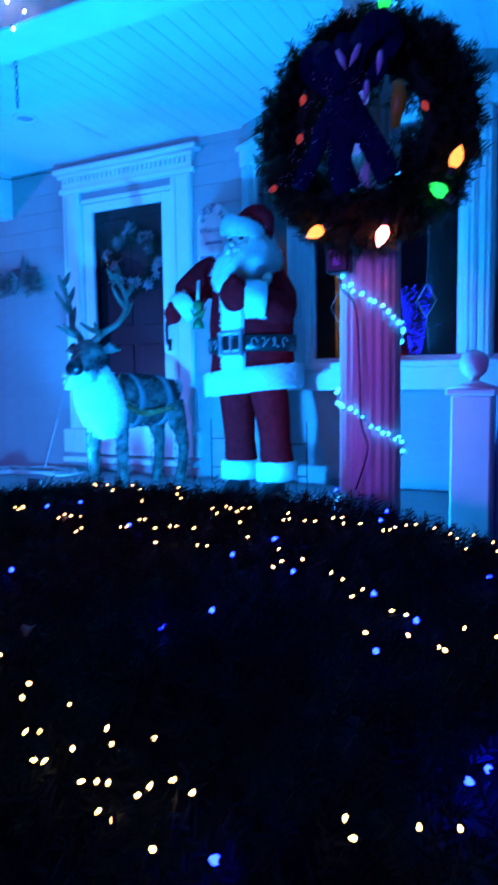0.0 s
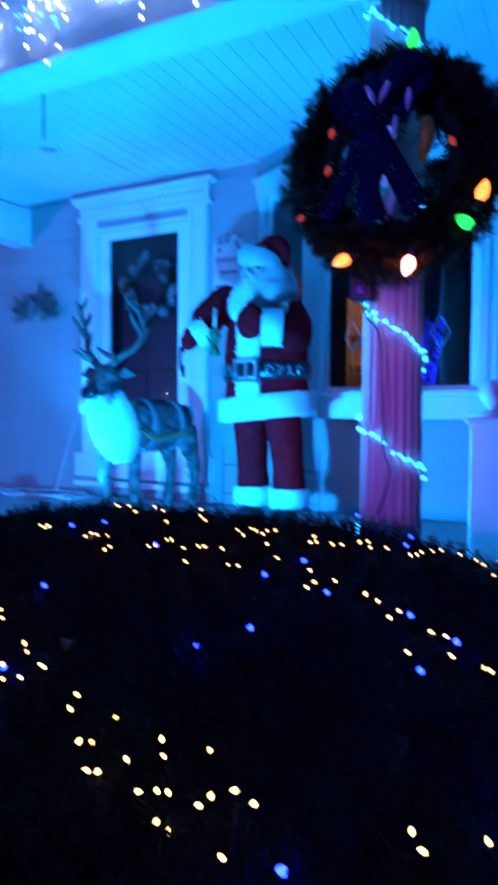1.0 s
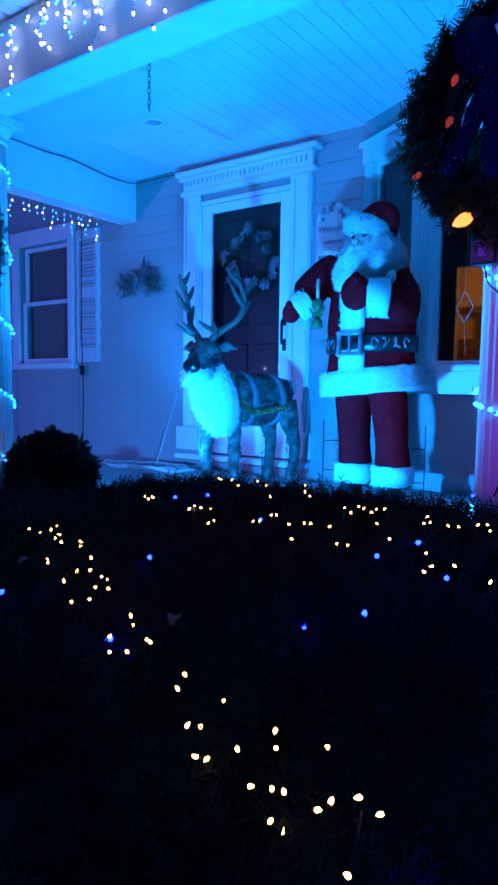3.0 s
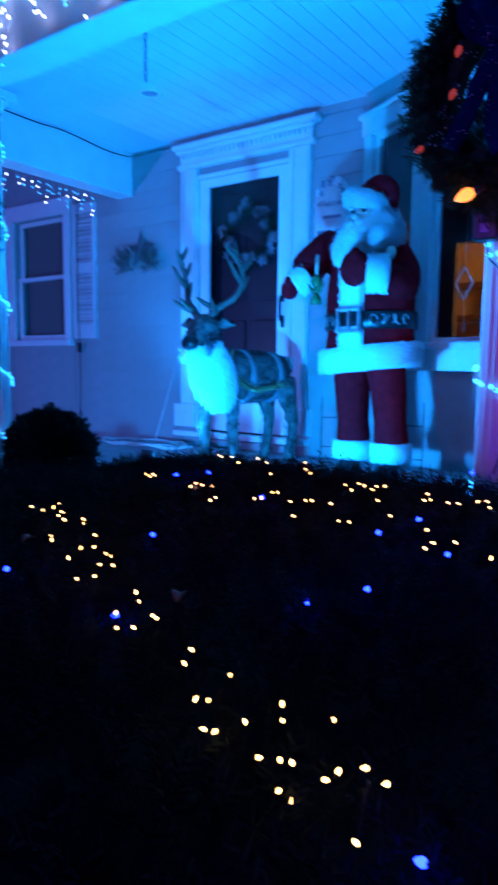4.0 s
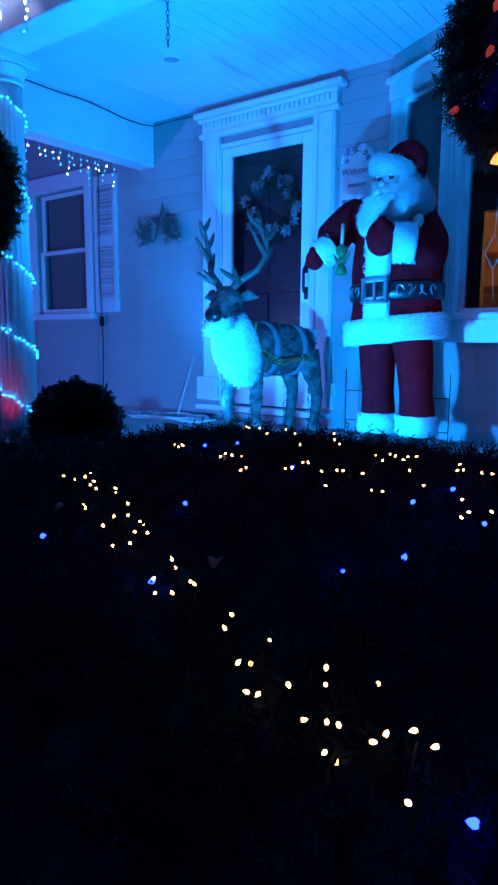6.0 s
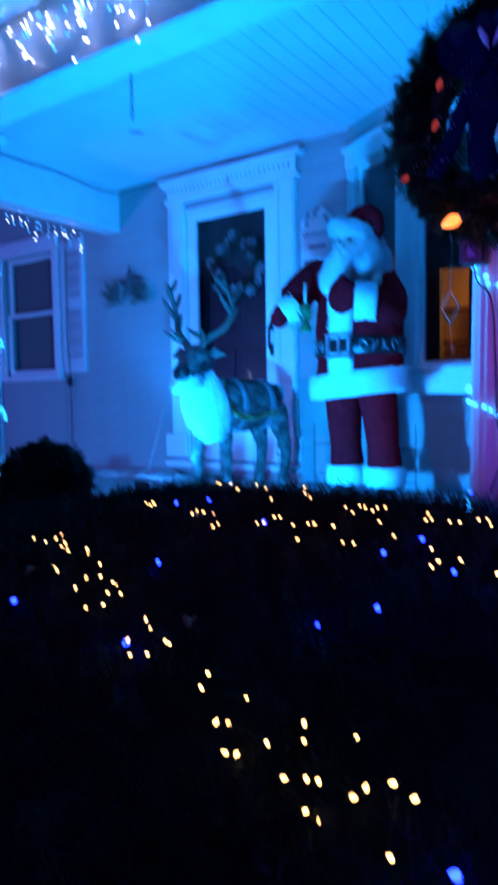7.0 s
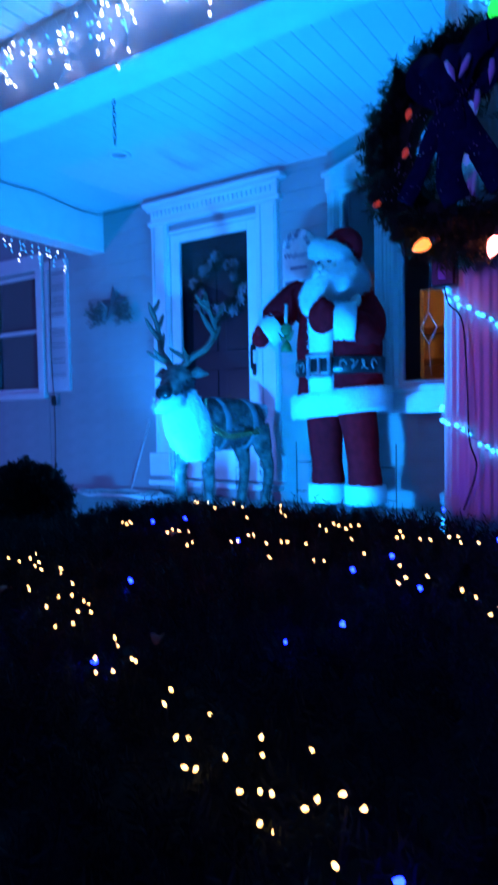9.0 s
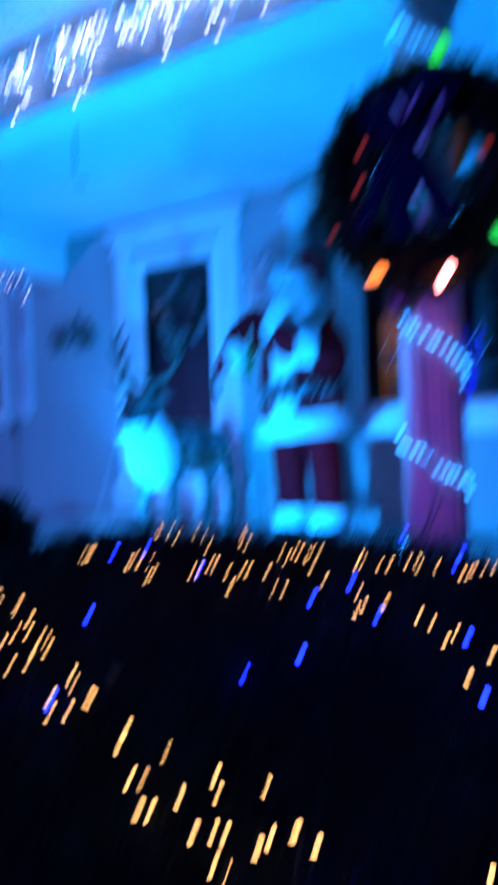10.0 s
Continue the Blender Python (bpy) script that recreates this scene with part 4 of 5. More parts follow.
# ---- small globe bush ----
def bush(at, r, h):
    T = thing("bush", (at[0], at[1], GR), "small rounded dark evergreen bush beside the steps", "bush")
    rn = random.Random(3)
    base = at[2] - GR
    bm = B()
    tube(bm, [(0, 0, 0), (0.01, 0, base * 0.6), (0, 0.01, base + h)], [0.03, 0.025, 0.012], 8)
    for k in range(9):
        a = k * 2.4
        tube(bm, [(0, 0, base * 0.7), (0.5 * r * math.cos(a), 0.5 * r * math.sin(a), base + h * 0.4), (0.85 * r * math.cos(a), 0.85 * r * math.sin(a), base + h * (0.5 + 0.4 * math.sin(k)))], [0.012, 0.009, 0.004], 6)
    part("trunk", bm, M_BARK, T)
    bm = B()
    rows = []
    for j in range(13):
        t = math.pi * (0.03 + 0.94 * j / 12)
        rows.append([(r * 0.86 * math.sin(t) * math.cos(a) * (1 + 0.14 * noise.noise((3 * math.cos(a), 3 * math.sin(a), 4 * t))), r * 0.86 * math.sin(t) * math.sin(a) * (1 + 0.14 * noise.noise((3 * math.cos(a), 3 * math.sin(a), 4 * t))), base - 0.05 + (h * 0.5) * (1 - math.cos(t))) for a in [2 * math.pi * i / 24 for i in range(24)]])
    loft(bm, rows)
    C = part("crown", bm, M_LEAF, T)
    C["kind"] = "stuff"
    pl = []
    for _ in range(3800):
        a, t = rn.uniform(0, 6.283), math.acos(rn.uniform(-0.9, 1))
        k = 0.84 + 0.14 * noise.noise((3 * math.cos(a), 3 * math.sin(a), 4 * t)) + rn.uniform(-0.05, 0.06)
        d = (math.sin(t) * math.cos(a), math.sin(t) * math.sin(a), math.cos(t))
        pl.append(((r * k * d[0], r * k * d[1], base - 0.05 + h * 0.5 * (1 + k * d[2])), d))
    sprigs("crown_leaves", pl, T, M_LEAF, rn, 0.04, 8, 0.016, 0.004)["kind"] = "stuff"
    return T


bush((0.50, -2.26, 0.06), 0.20, 0.35)

# ---- light bulbs ----
G_WARM = glow("warm_bulb_glow", (1.0, 0.48, 0.15), 8)
G_BLUE = glow("blue_bulb_glow", (0.0015, 0.005, 1.0), 100, (0.05, 0.08, 0.6))
G_ICE = glow("ice_white_glow", (0.52, 0.56, 1.0), 9)
G_ICEB = glow("ice_blue_glow", (0.02, 0.35, 1.0), 4)
G_ROPE = glow("rope_bulb_glow", (0.015, 0.30, 1.0), 7.5)


def bulb_mesh(name, r, L, material, seg=8):
    """Pointed bulb hanging down from the origin, with a socket."""
    bm = B()
    lathe(bm, [(r * 0.5, 0), (r * 0.95, -L * 0.25), (r, -L * 0.45), (r * 0.7, -L * 0.75), (r * 0.12, -L)], seg=seg)
    lathe(bm, [(r * 0.5, L * 0.45), (r * 0.62, L * 0.44), (r * 0.62, 0.0), (r * 0.4, -0.0005)], seg=seg, mi=1)
    me = bpy.data.meshes.new(name)
    bmesh.ops.recalc_face_normals(bm, faces=bm.faces)
    bm.to_mesh(me)
    bm.free()
    me.materials.append(material)
    me.materials.append(M_GREENWIRE)
    return me


def put(name, me, parent, at, rot=(0, 0, 0)):
    o = new(name, me)
    o.parent = parent
    o.matrix_local = pose(*at, *rot)
    return o


BM_WARM = bulb_mesh("warm_bulb", 0.0024, 0.0075, G_WARM)
BM_BLUE = bulb_mesh("blue_bulb", 0.0042, 0.0105, G_BLUE)
BM_ICE = bulb_mesh("ice_bulb", 0.0062, 0.016, G_ICE)
BM_ICEB = bulb_mesh("ice_bulb_blue", 0.0055, 0.014, G_ICEB)
BM_ROPE = bulb_mesh("rope_bulb", 0.0068, 0.014, G_ROPE)
BM_ROPE.materials[1] = M_WHITEWIRE

# warm mini lights and blue bulbs laid over the hedge
NEAR = [(1.980, -3.414, 0.237), (2.130, -3.467, 0.247), (2.158, -3.420, 0.227), (2.390, -3.581, 0.249), (2.600, -3.711, 0.246), (2.604, -3.703, 0.262),
        (2.635, -3.673, 0.230), (2.672, -3.759, 0.247), (2.681, -3.773, 0.224), (2.692, -3.770, 0.227), (2.719, -3.761, 0.243), (2.741, -3.722, 0.230),
        (2.754, -3.745, 0.266), (2.757, -3.796, 0.234), (2.786, -3.798, 0.216), (2.793, -3.790, 0.198), (2.803, -3.735, 0.258), (2.829, -3.800, 0.243),
        (2.840, -3.795, 0.249), (2.865, -3.785, 0.260)]
SIDE = [(1.875, -3.380, 0.280), (1.908, -3.334, 0.284), (1.919, -3.389, 0.280), (1.931, -3.371, 0.281), (1.975, -3.379, 0.281), (1.993, -3.406, 0.279),
        (2.011, -3.410, 0.278), (2.045, -3.389, 0.280), (2.079, -3.413, 0.278), (2.110, -3.516, 0.270), (2.161, -3.456, 0.275), (2.206, -3.503, 0.271),
        (2.215, -3.563, 0.266), (2.251, -3.513, 0.271), (2.283, -3.552, 0.268), (2.295, -3.543, 0.268), (2.298, -3.613, 0.263), (2.308, -3.592, 0.264),
        (2.438, -3.626, 0.262), (2.441, -3.673, 0.258), (2.473, -3.699, 0.256), (2.486, -3.646, 0.260), (2.488, -3.686, 0.258), (2.501, -3.653, 0.260)]
FRONT = [(2.665, -3.775, 0.250), (2.790, -3.806, 0.248), (2.798, -3.800, 0.249), (2.882, -3.780, 0.250),
         (2.889, -3.854, 0.245), (3.016, -3.755, 0.252), (3.033, -3.777, 0.250),
         (3.077, -3.749, 0.252), (3.108, -3.737, 0.254)]
FAR = [(1.833, -2.667, 0.315), (1.863, -3.017, 0.304), (1.870, -2.694, 0.316), (1.871, -2.998, 0.304), (1.887, -3.031, 0.303), (1.894, -3.013, 0.304),
       (1.897, -2.685, 0.316), (1.973, -2.745, 0.315), (1.988, -2.673, 0.317), (2.044, -2.713, 0.316), (2.049, -3.030, 0.303), (2.068, -3.080, 0.302),
       (2.072, -3.042, 0.303), (2.104, -3.040, 0.303), (2.131, -2.646, 0.316), (2.148, -2.847, 0.310), (2.185, -3.130, 0.300), (2.189, -3.148, 0.298),
       (2.190, -2.739, 0.313), (2.221, -2.775, 0.312), (2.264, -3.091, 0.301), (2.264, -3.011, 0.303), (2.280, -3.017, 0.303), (2.281, -3.090, 0.301),
       (2.349, -3.072, 0.301), (2.359, -2.837, 0.307)]
MIDDLE = [(2.371, -3.047, 0.301), (2.377, -3.039, 0.302), (2.387, -2.812, 0.307), (2.403, -2.895, 0.305), (2.405, -2.833, 0.306), (2.407, -3.164, 0.297),
          (2.428, -2.843, 0.305), (2.428, -2.812, 0.306), (2.430, -3.037, 0.302), (2.444, -2.803, 0.306), (2.487, -2.938, 0.302), (2.509, -3.156, 0.298),
          (2.526, -3.152, 0.298), (2.556, -2.804, 0.304), (2.571, -2.881, 0.302), (2.576, -3.063, 0.300), (2.579, -2.855, 0.302), (2.624, -2.866, 0.300),
          (2.635, -2.846, 0.298), (2.664, -2.800, 0.296), (2.665, -3.118, 0.296), (2.674, -2.762, 0.294), (2.695, -2.810, 0.292), (2.725, -3.143, 0.292),
          (2.801, -3.194, 0.284)]
RIGHT = [(2.701, -3.170, 0.291), (2.703, -3.214, 0.289), (2.729, -2.775, 0.286), (2.790, -2.801, 0.277), (2.796, -2.776, 0.275), (2.802, -2.739, 0.273),
         (2.814, -2.684, 0.270), (2.826, -2.644, 0.267), (2.828, -3.209, 0.281), (2.870, -3.274, 0.278), (2.872, -3.229, 0.278), (2.872, -2.637, 0.257),
         (2.911, -2.655, 0.249), (2.923, -3.401, 0.273), (2.931, -2.658, 0.244), (2.935, -3.304, 0.274), (2.957, -2.592, 0.238), (2.964, -3.311, 0.273),
         (2.964, -2.750, 0.241), (2.986, -3.391, 0.272), (3.007, -2.613, 0.228), (3.024, -2.684, 0.226), (3.026, -3.408, 0.271), (3.040, -3.418, 0.271),
         (3.046, -3.316, 0.270), (3.090, -3.336, 0.269)]
BLUES = [(1.915, -2.948, 0.307), (1.986, -2.903, 0.309), (2.146, -3.638, 0.261), (2.238, -3.383, 0.280), (2.253, -3.045, 0.302), (2.390, -3.618, 0.237),
         (2.548, -2.429, 0.307), (2.565, -3.365, 0.215), (2.601, -3.187, 0.295), (2.615, -3.033, 0.299), (2.689, -3.419, 0.277), (2.731, -2.563, 0.285),
         (2.737, -3.208, 0.287), (2.760, -2.712, 0.281), (2.893, -3.240, 0.277), (2.930, -3.822, 0.228), (2.954, -3.440, 0.271), (2.978, -3.321, 0.272),
         (3.035, -2.940, 0.243), (3.090, -3.600, 0.222), (3.112, -3.574, 0.222)]
rnd = random.Random(21)


def hedge_string(name, spots, me, bulb, label, sunk=0.0):
    T = thing(name, (0, 0, 0), label, "string lights", "string lights on the hedge")
    pts = []
    for x, y, z in spots:
        z -= sunk * rnd.choice((0.0, 1.0, 1.0))
        put(bulb, me, T, (x, y, z), (rnd.uniform(60, 160), rnd.uniform(-40, 40), rnd.uniform(0, 360)))
        pts.append(Vector((x, y, z - 0.012)))
    bm = B()
    line = []
    for a, b in zip(pts, pts[1:]):
        n = max(2, int((a - b).length / 0.05))
        for k in range(n):
            p = a.lerp(b, k / n)
            line.append((p.x, p.y, hedge_z(p.x, p.y) - 0.065))
    tube(bm, line + [pts[-1]], 0.0013, 4)
    part("wire", bm, M_GREENWIRE, T)
    return T


for spots in (NEAR, SIDE, FRONT, FAR, MIDDLE, RIGHT):
    hedge_string("string_light", spots, BM_WARM, "bulb", "green wire string of small warm white bulbs on the hedge")
hedge_string("string_light", BLUES, BM_BLUE, "bulb", "string of larger deep blue bulbs tucked into the hedge", 0.006)

# icicle lights on the front beam
rnd = random.Random(5)
ICE = thing("icicle_light", (0, 0, 0), "icicle string of cold white bulbs hung along the beam", "string lights", "icicle lights")
bm = B()
x = -1.10
top = []
while x < 2.85:
    z = 2.285 - 0.012 * rnd.random()
    top.append((x, -2.318, z))
    n = rnd.choice((1, 2, 3, 3, 4, 5, 7 if x < 0.6 else 3))
    p = Vector((x, -2.315, z))
    line = [p.copy()]
    for k in range(n):
        p = p + Vector((rnd.uniform(-0.05, 0.05), rnd.uniform(-0.012, 0.004), -rnd.uniform(0.02, 0.075)))
        p.y = min(p.y, -2.312)
        line.append(p.copy())
        put("bulb", BM_ICE if rnd.random() < 0.68 else BM_ICEB, ICE, p + Vector((rnd.uniform(-0.01, 0.01), -0.008, 0)), (rnd.uniform(-50, 50), rnd.uniform(-50, 50), 0))
    tube(bm, line, 0.0014, 4)
    x += rnd.uniform(0.015, 0.055)
tube(bm, top, 0.0018, 4)
part("wire", bm, M_WHITEWIRE, ICE)
# side beam
ICE2 = thing("icicle_light", (0, 0, 0), "icicle string of cold blue-white bulbs hung under the side beam", "string lights", "icicle lights")
bm = B()
y = -1.75
top = []
while y < -0.25:
    top.append((-1.41, y, 2.07))
    p = Vector((-1.41, y, 2.06))
    line = [p.copy()]
    for k in range(rnd.choice((2, 3, 4))):
        p = p + Vector((-rnd.uniform(0, 0.006), rnd.uniform(-0.02, 0.02), -rnd.uniform(0.035, 0.05)))
        line.append(p.copy())
        put("bulb", BM_ICE if rnd.random() < 0.5 else BM_ICEB, ICE2, p, (rnd.uniform(-40, 40), rnd.uniform(-40, 40), 0))
    tube(bm, line, 0.0014, 4)
    y += rnd.uniform(0.05, 0.08)
tube(bm, top, 0.0018, 4)
part("wire", bm, M_WHITEWIRE, ICE2)


# rope lights wound round the columns
def rope(cx, cy, zc, pitch, upper, z0, z1, r0=0.107):
    T = thing("rope_light", (cx, cy, 0), "string of cold blue-white bulbs wound round the column", "string lights", "column lights")
    th = -(z1 - zc) / upper * 2 * math.pi
    end = -(z0 - zc) / pitch * 2 * math.pi
    pts, bulbs = [], []
    s = 0.0
    k = 0
    while th < end:
        z = zc - (pitch if th > 0 else upper) * th / (2 * math.pi)
        r = r0 - 0.006 * (z - FL)
        pts.append((r * math.sin(th), -r * math.cos(th), z))
        if k % 2 == 0:
            rr = r + 0.006
            put("bulb", BM_ROPE, T, (rr * math.sin(th + rnd.uniform(-0.05, 0.05)), -rr * math.cos(th), z + rnd.uniform(-0.012, 0.012)), (rnd.uniform(0, 180), rnd.uniform(-60, 60), math.degrees(th)))
        th += 0.105
        k += 1
    bm = B()
    tube(bm, pts, 0.0032, 6)
    part("wire", bm, M_WHITEWIRE, T)
    return T


rope(2.580, CY, 0.884, 0.375, 0.45, 0.0, 1.86)
rope(-0.155, -2.13, 0.648, 0.355, 0.40, 0.0, 1.86)


# ---- wreath ----
def c9(material, name, k=1.0):
    return bulb_mesh(name, 0.0165 * k, 0.052 * k, material, 12)


C9 = {"orange": c9(glow("orange_bulb", (1.0, 0.22, 0.04), 3.2, (0.8, 0.3, 0.05)), "orange_c9"), "green": c9(glow("green_bulb", (0.02, 1.0, 0.12), 1.5, (0.05, 0.6, 0.1)), "green_c9"),
      "pink": c9(glow("pink_bulb", (1.0, 0.12, 0.12), 26, (0.8, 0.2, 0.2)), "pink_c9"), "red": c9(glow("red_bulb", (1.0, 0.10, 0.06), 0.3, (0.5, 0.03, 0.03)), "red_c9", 0.52),
      "blue": c9(glow("clear_blue_bulb", (0.10, 0.25, 1.0), 0.5, (0.2, 0.3, 0.8)), "blue_c9"), "yellow": c9(glow("amber_bulb", (1.0, 0.5, 0.05), 0.1, (0.8, 0.45, 0.05)), "amber_c9")}
M_RIBBON = mat("navy_glitter_ribbon", (0.003, 0.010, 0.045), 0.75, metal=0.0, vary=0.5, scale=60, fine=420, bump=0.5, spec=0.06)
M_ICECH = mat("clear_icicle", (0.55, 0.6, 0.75), 0.1, vary=0.1, bump=0.0)
M_AMBER = mat("amber_foil", (0.40, 0.34, 0.02), 0.35, vary=0.25)


def ribbon(bm, pts, w, twist=0.0, thick=0.003):
    """A band of cloth along points."""
    pts = curve(pts, 6)
    rows = []
    for i, p in enumerate(pts):
        d = (pts[min(i + 1, len(pts) - 1)] - pts[max(i - 1, 0)]).normalized()
        s = Vector((0, -1, 0)).cross(d)
        s = s.normalized() if s.length > 0.05 else Vector((1, 0, 0))
        s.rotate(Matrix.Rotation(twist + 0.25 * math.sin(i * 0.7), 3, d))
        n = d.cross(s).normalized() * thick
        rows.append([p - s * w + n, p + s * w + n, p + s * w - n, p - s * w - n])
    loft(bm, rows)


def wreath(at, seed, bulbs, rz=0.0, label="green pine wreath with navy bow and coloured bulbs on the column"):
    T = thing("wreath", at, label, "wreath", "column wreaths", rz=rz)
    T.matrix_world = T.matrix_world @ Matrix.Diagonal((1.055, 1.055, 1.055, 1))
    rn = random.Random(seed)
    R, q = 0.205, 0.078
    bm = B()
    loop = []
    for i in range(40):
        a = 2 * math.pi * i / 40
        c = Vector((R * math.sin(a), 0, R * math.cos(a)))
        e = Vector((math.sin(a), 0, math.cos(a)))
        loop.append([c + (e * math.cos(t) + Vector((0, 1, 0)) * math.sin(t)) * q * 0.66 for t in [2 * math.pi * k / 8 for k in range(8)]])
    vr = [[bm.verts.new(p) for p in r] for r in loop]
    for i in range(40):
        for k in range(8):
            bm.faces.new((vr[i][k], vr[i][(k + 1) % 8], vr[(i + 1) % 40][(k + 1) % 8], vr[(i + 1) % 40][k]))
    part("wreath_core", bm, M_PINE, T)
    pl = []
    for _ in range(5600):
        a, t = rn.uniform(0, 6.283), rn.uniform(0, 6.283)
        e = Vector((math.sin(a), 0, math.cos(a)))
        tan = Vector((math.cos(a), 0, -math.sin(a)))
        d = e * math.cos(t) + Vector((0, 1, 0)) * math.sin(t)
        if d.y > 0.75 or (math.cos(t) < -0.1 and rn.random() < 0.93):
            continue
        pl.append((e * R + d * q * rn.uniform(0.25, 0.75), d * 0.8 + tan * rn.uniform(-0.2, 1.1)))
    o = sprigs("pine_needles", pl, T, M_PINE, rn, 0.060, 16, 0.023, 0.0022)
    o["kind"] = "stuff"
    kx, kz = -0.03, 0.085
    for name, pts, wd in (("bow_loop", [(kx, -0.11, kz), (kx + 0.05, -0.14, kz + 0.07), (kx + 0.10, -0.135, kz + 0.115), (kx + 0.125, -0.115, kz + 0.085), (kx + 0.07, -0.10, kz + 0.025), (kx, -0.10, kz)], 0.034),
                          ("bow_loop", [(kx, -0.11, kz), (kx - 0.03, -0.14, kz + 0.06), (kx - 0.055, -0.13, kz + 0.09), (kx - 0.085, -0.11, kz + 0.06), (kx - 0.04, -0.10, kz + 0.015), (kx, -0.10, kz)], 0.028),
                          ("bow_loop", [(kx, -0.11, kz), (kx + 0.005, -0.14, kz + 0.06), (kx + 0.02, -0.125, kz + 0.105), (kx + 0.015, -0.105, kz + 0.05)], 0.026),
                          ("bow_tail", [(kx, -0.11, kz), (kx - 0.035, -0.125, kz - 0.08), (kx - 0.075, -0.115, kz - 0.16), (kx - 0.12, -0.11, kz - 0.235)], 0.023),
                          ("bow_tail", [(kx, -0.11, kz), (kx + 0.045, -0.125, kz - 0.09), (kx + 0.085, -0.115, kz - 0.16), (kx + 0.125, -0.11, kz - 0.24)], 0.032),
                          ("bow_tail", [(kx, -0.12, kz), (kx + 0.012, -0.13, kz - 0.10), (kx + 0.0, -0.125, kz - 0.19), (kx + 0.02, -0.12, kz - 0.26)], 0.034)):
        bm = B()
        ribbon(bm, pts, wd)
        part(name, bm, M_RIBBON, T)
    bm = B()
    ball(bm, (kx, -0.125, kz), (0.026, 0.022, 0.024))
    part("bow_knot", bm, M_RIBBON, T, "dark navy glitter knot")
    for dx, dz, rot in ((0.047, 0.038, 8), (-0.014, 0.127, -24), (0.081, 0.100, 6), (0.019, 0.130, 30)):
        bm = B()
        tube(bm, [(0, 0, 0.026), (0.002, 0, 0.0), (0, 0, -0.028)], [0.006, 0.009, 0.001], 7)
        put_o = part("icicle_ornament", bm, M_ICECH, T, "clear plastic icicle")
        put_o.matrix_local = pose(dx, -0.16, dz, 0, rot, 0)
    bm = B()
    for _ in range(170):
        t = rn.random()
        x0 = kx + (rn.random() - 0.5) * 0.10 + rn.choice((-1, 0, 1)) * 0.13 * t
        ball(bm, (x0, -0.135 + 0.012 * rn.random(), kz + 0.09 - 0.32 * t), 0.0020, 4, 2)
    part("glitter", bm, M_SILVER, T, "silver glitter specks")["kind"] = "stuff"
    bm = B()
    tube(bm, [(0, 0, 0.06), (0.006, 0, 0.02), (0, 0, -0.045)], [0.014, 0.021, 0.010], 8)
    o = part("amber_ornament", bm, M_AMBER, T, "amber foil ornament")
    o.matrix_local = pose(0.115, -0.13, -0.001, 0, 4, 0)
    for colour, dx, dz, rot in bulbs:
        rr = math.hypot(dx, dz)
        put("bulb", C9[colour], T, (dx, -0.085 - (0.02 if rr < 0.2 else 0), dz), (rot[0], rot[1], 0))
    return T


BUL = (("orange", 0.243, -0.148, (0, 200)), ("green", 0.228, -0.211, (0, 130)), ("pink", 0.077, -0.267, (0, 20)), ("orange", -0.089, -0.252, (0, 70)), ("green", 0.073, 0.260, (0, 180)), ("red", -0.134, 0.089, (0, 20)), ("red", -0.142, -0.009, (0, 30)), ("red", -0.225, -0.124, (0, 60)), ("red", 0.173, 0.012, (0, -30)), ("blue", 0.016, -0.035, (0, 10)), ("blue", 0.030, 0.066, (30, 40)))
wreath((2.620, -2.385, 1.318), 31, BUL)
wreath((-0.155, -2.315, 1.30), 32, (("pink", 0.17, 0.09, (60, 0)), ("red", 0.16, 0.19, (60, 20)), ("green", 0.18, -0.06, (70, 0)), ("red", -0.05, -0.25, (30, 0))), label="pine wreath with coloured bulbs hung on the far column")

# ---- timer box and its cable on the column ----
TM = thing("timer_box", (2.517, -2.315, 0.950), "black outdoor timer box hung on the column below the wreath", "timer")
bm = B()
box(bm, (-0.036, -0.025, 0.0), (0.036, 0.025, 0.088), 0.006)
part("case", bm, M_BLACK, TM)
bm = B()
box(bm, (-0.011, -0.029, 0.02), (0.011, -0.0255, 0.066), 0.002)
part("label_plate", bm, mat("violet_label", (0.22, 0.12, 0.42), 0.4), TM, "violet label plate")
bm = B()
tube(bm, curve([(0.03, 0.01, 0.07), (0.035, -0.005, 0.11), (0.05, 0.0, 0.16), (0.07, 0.0, 0.2)], 5), 0.006, 6)
tube(bm, curve([(0.0, 0.0, 0.0), (0.012, 0.0, -0.05), (0.055, -0.012, -0.11), (0.07, -0.02, -0.3), (0.075, -0.02, -0.45), (0.095, -0.02, -0.52), (0.085, -0.02, -0.58), (0.055, -0.01, -0.66)], 6), 0.0026, 6)
part("cable", bm, M_WIRE, TM, "black cable")

# ---- newel post, box and rail by the column ----
NP = thing("newel_post", (2.846, -1.83, FT), "square painted newel post with a ball finial", "post")
h = 0.615 + 0.03
bm = B()
box(bm, (-0.068, -0.068, 0), (0.068, 0.068, h - 0.005), 0.006)
part("post_shaft", bm, M_COL, NP)
bm = B()
box(bm, (-0.084, -0.084, h - 0.005), (0.084, 0.084, h + 0.02), 0.006)
loft(bm, [[(-0.08, -0.08, h + 0.02), (0.08, -0.08, h + 0.02), (0.08, 0.08, h + 0.02), (-0.08, 0.08, h + 0.02)], [(-0.02, -0.02, h + 0.045), (0.02, -0.02, h + 0.045), (0.02, 0.02, h + 0.045), (-0.02, 0.02, h + 0.045)]])
part("cap", bm, M_COL, NP)
bm = B()
lathe(bm, [(0.018, h + 0.04), (0.016, h + 0.055), (0.03, h + 0.06)], seg=16)
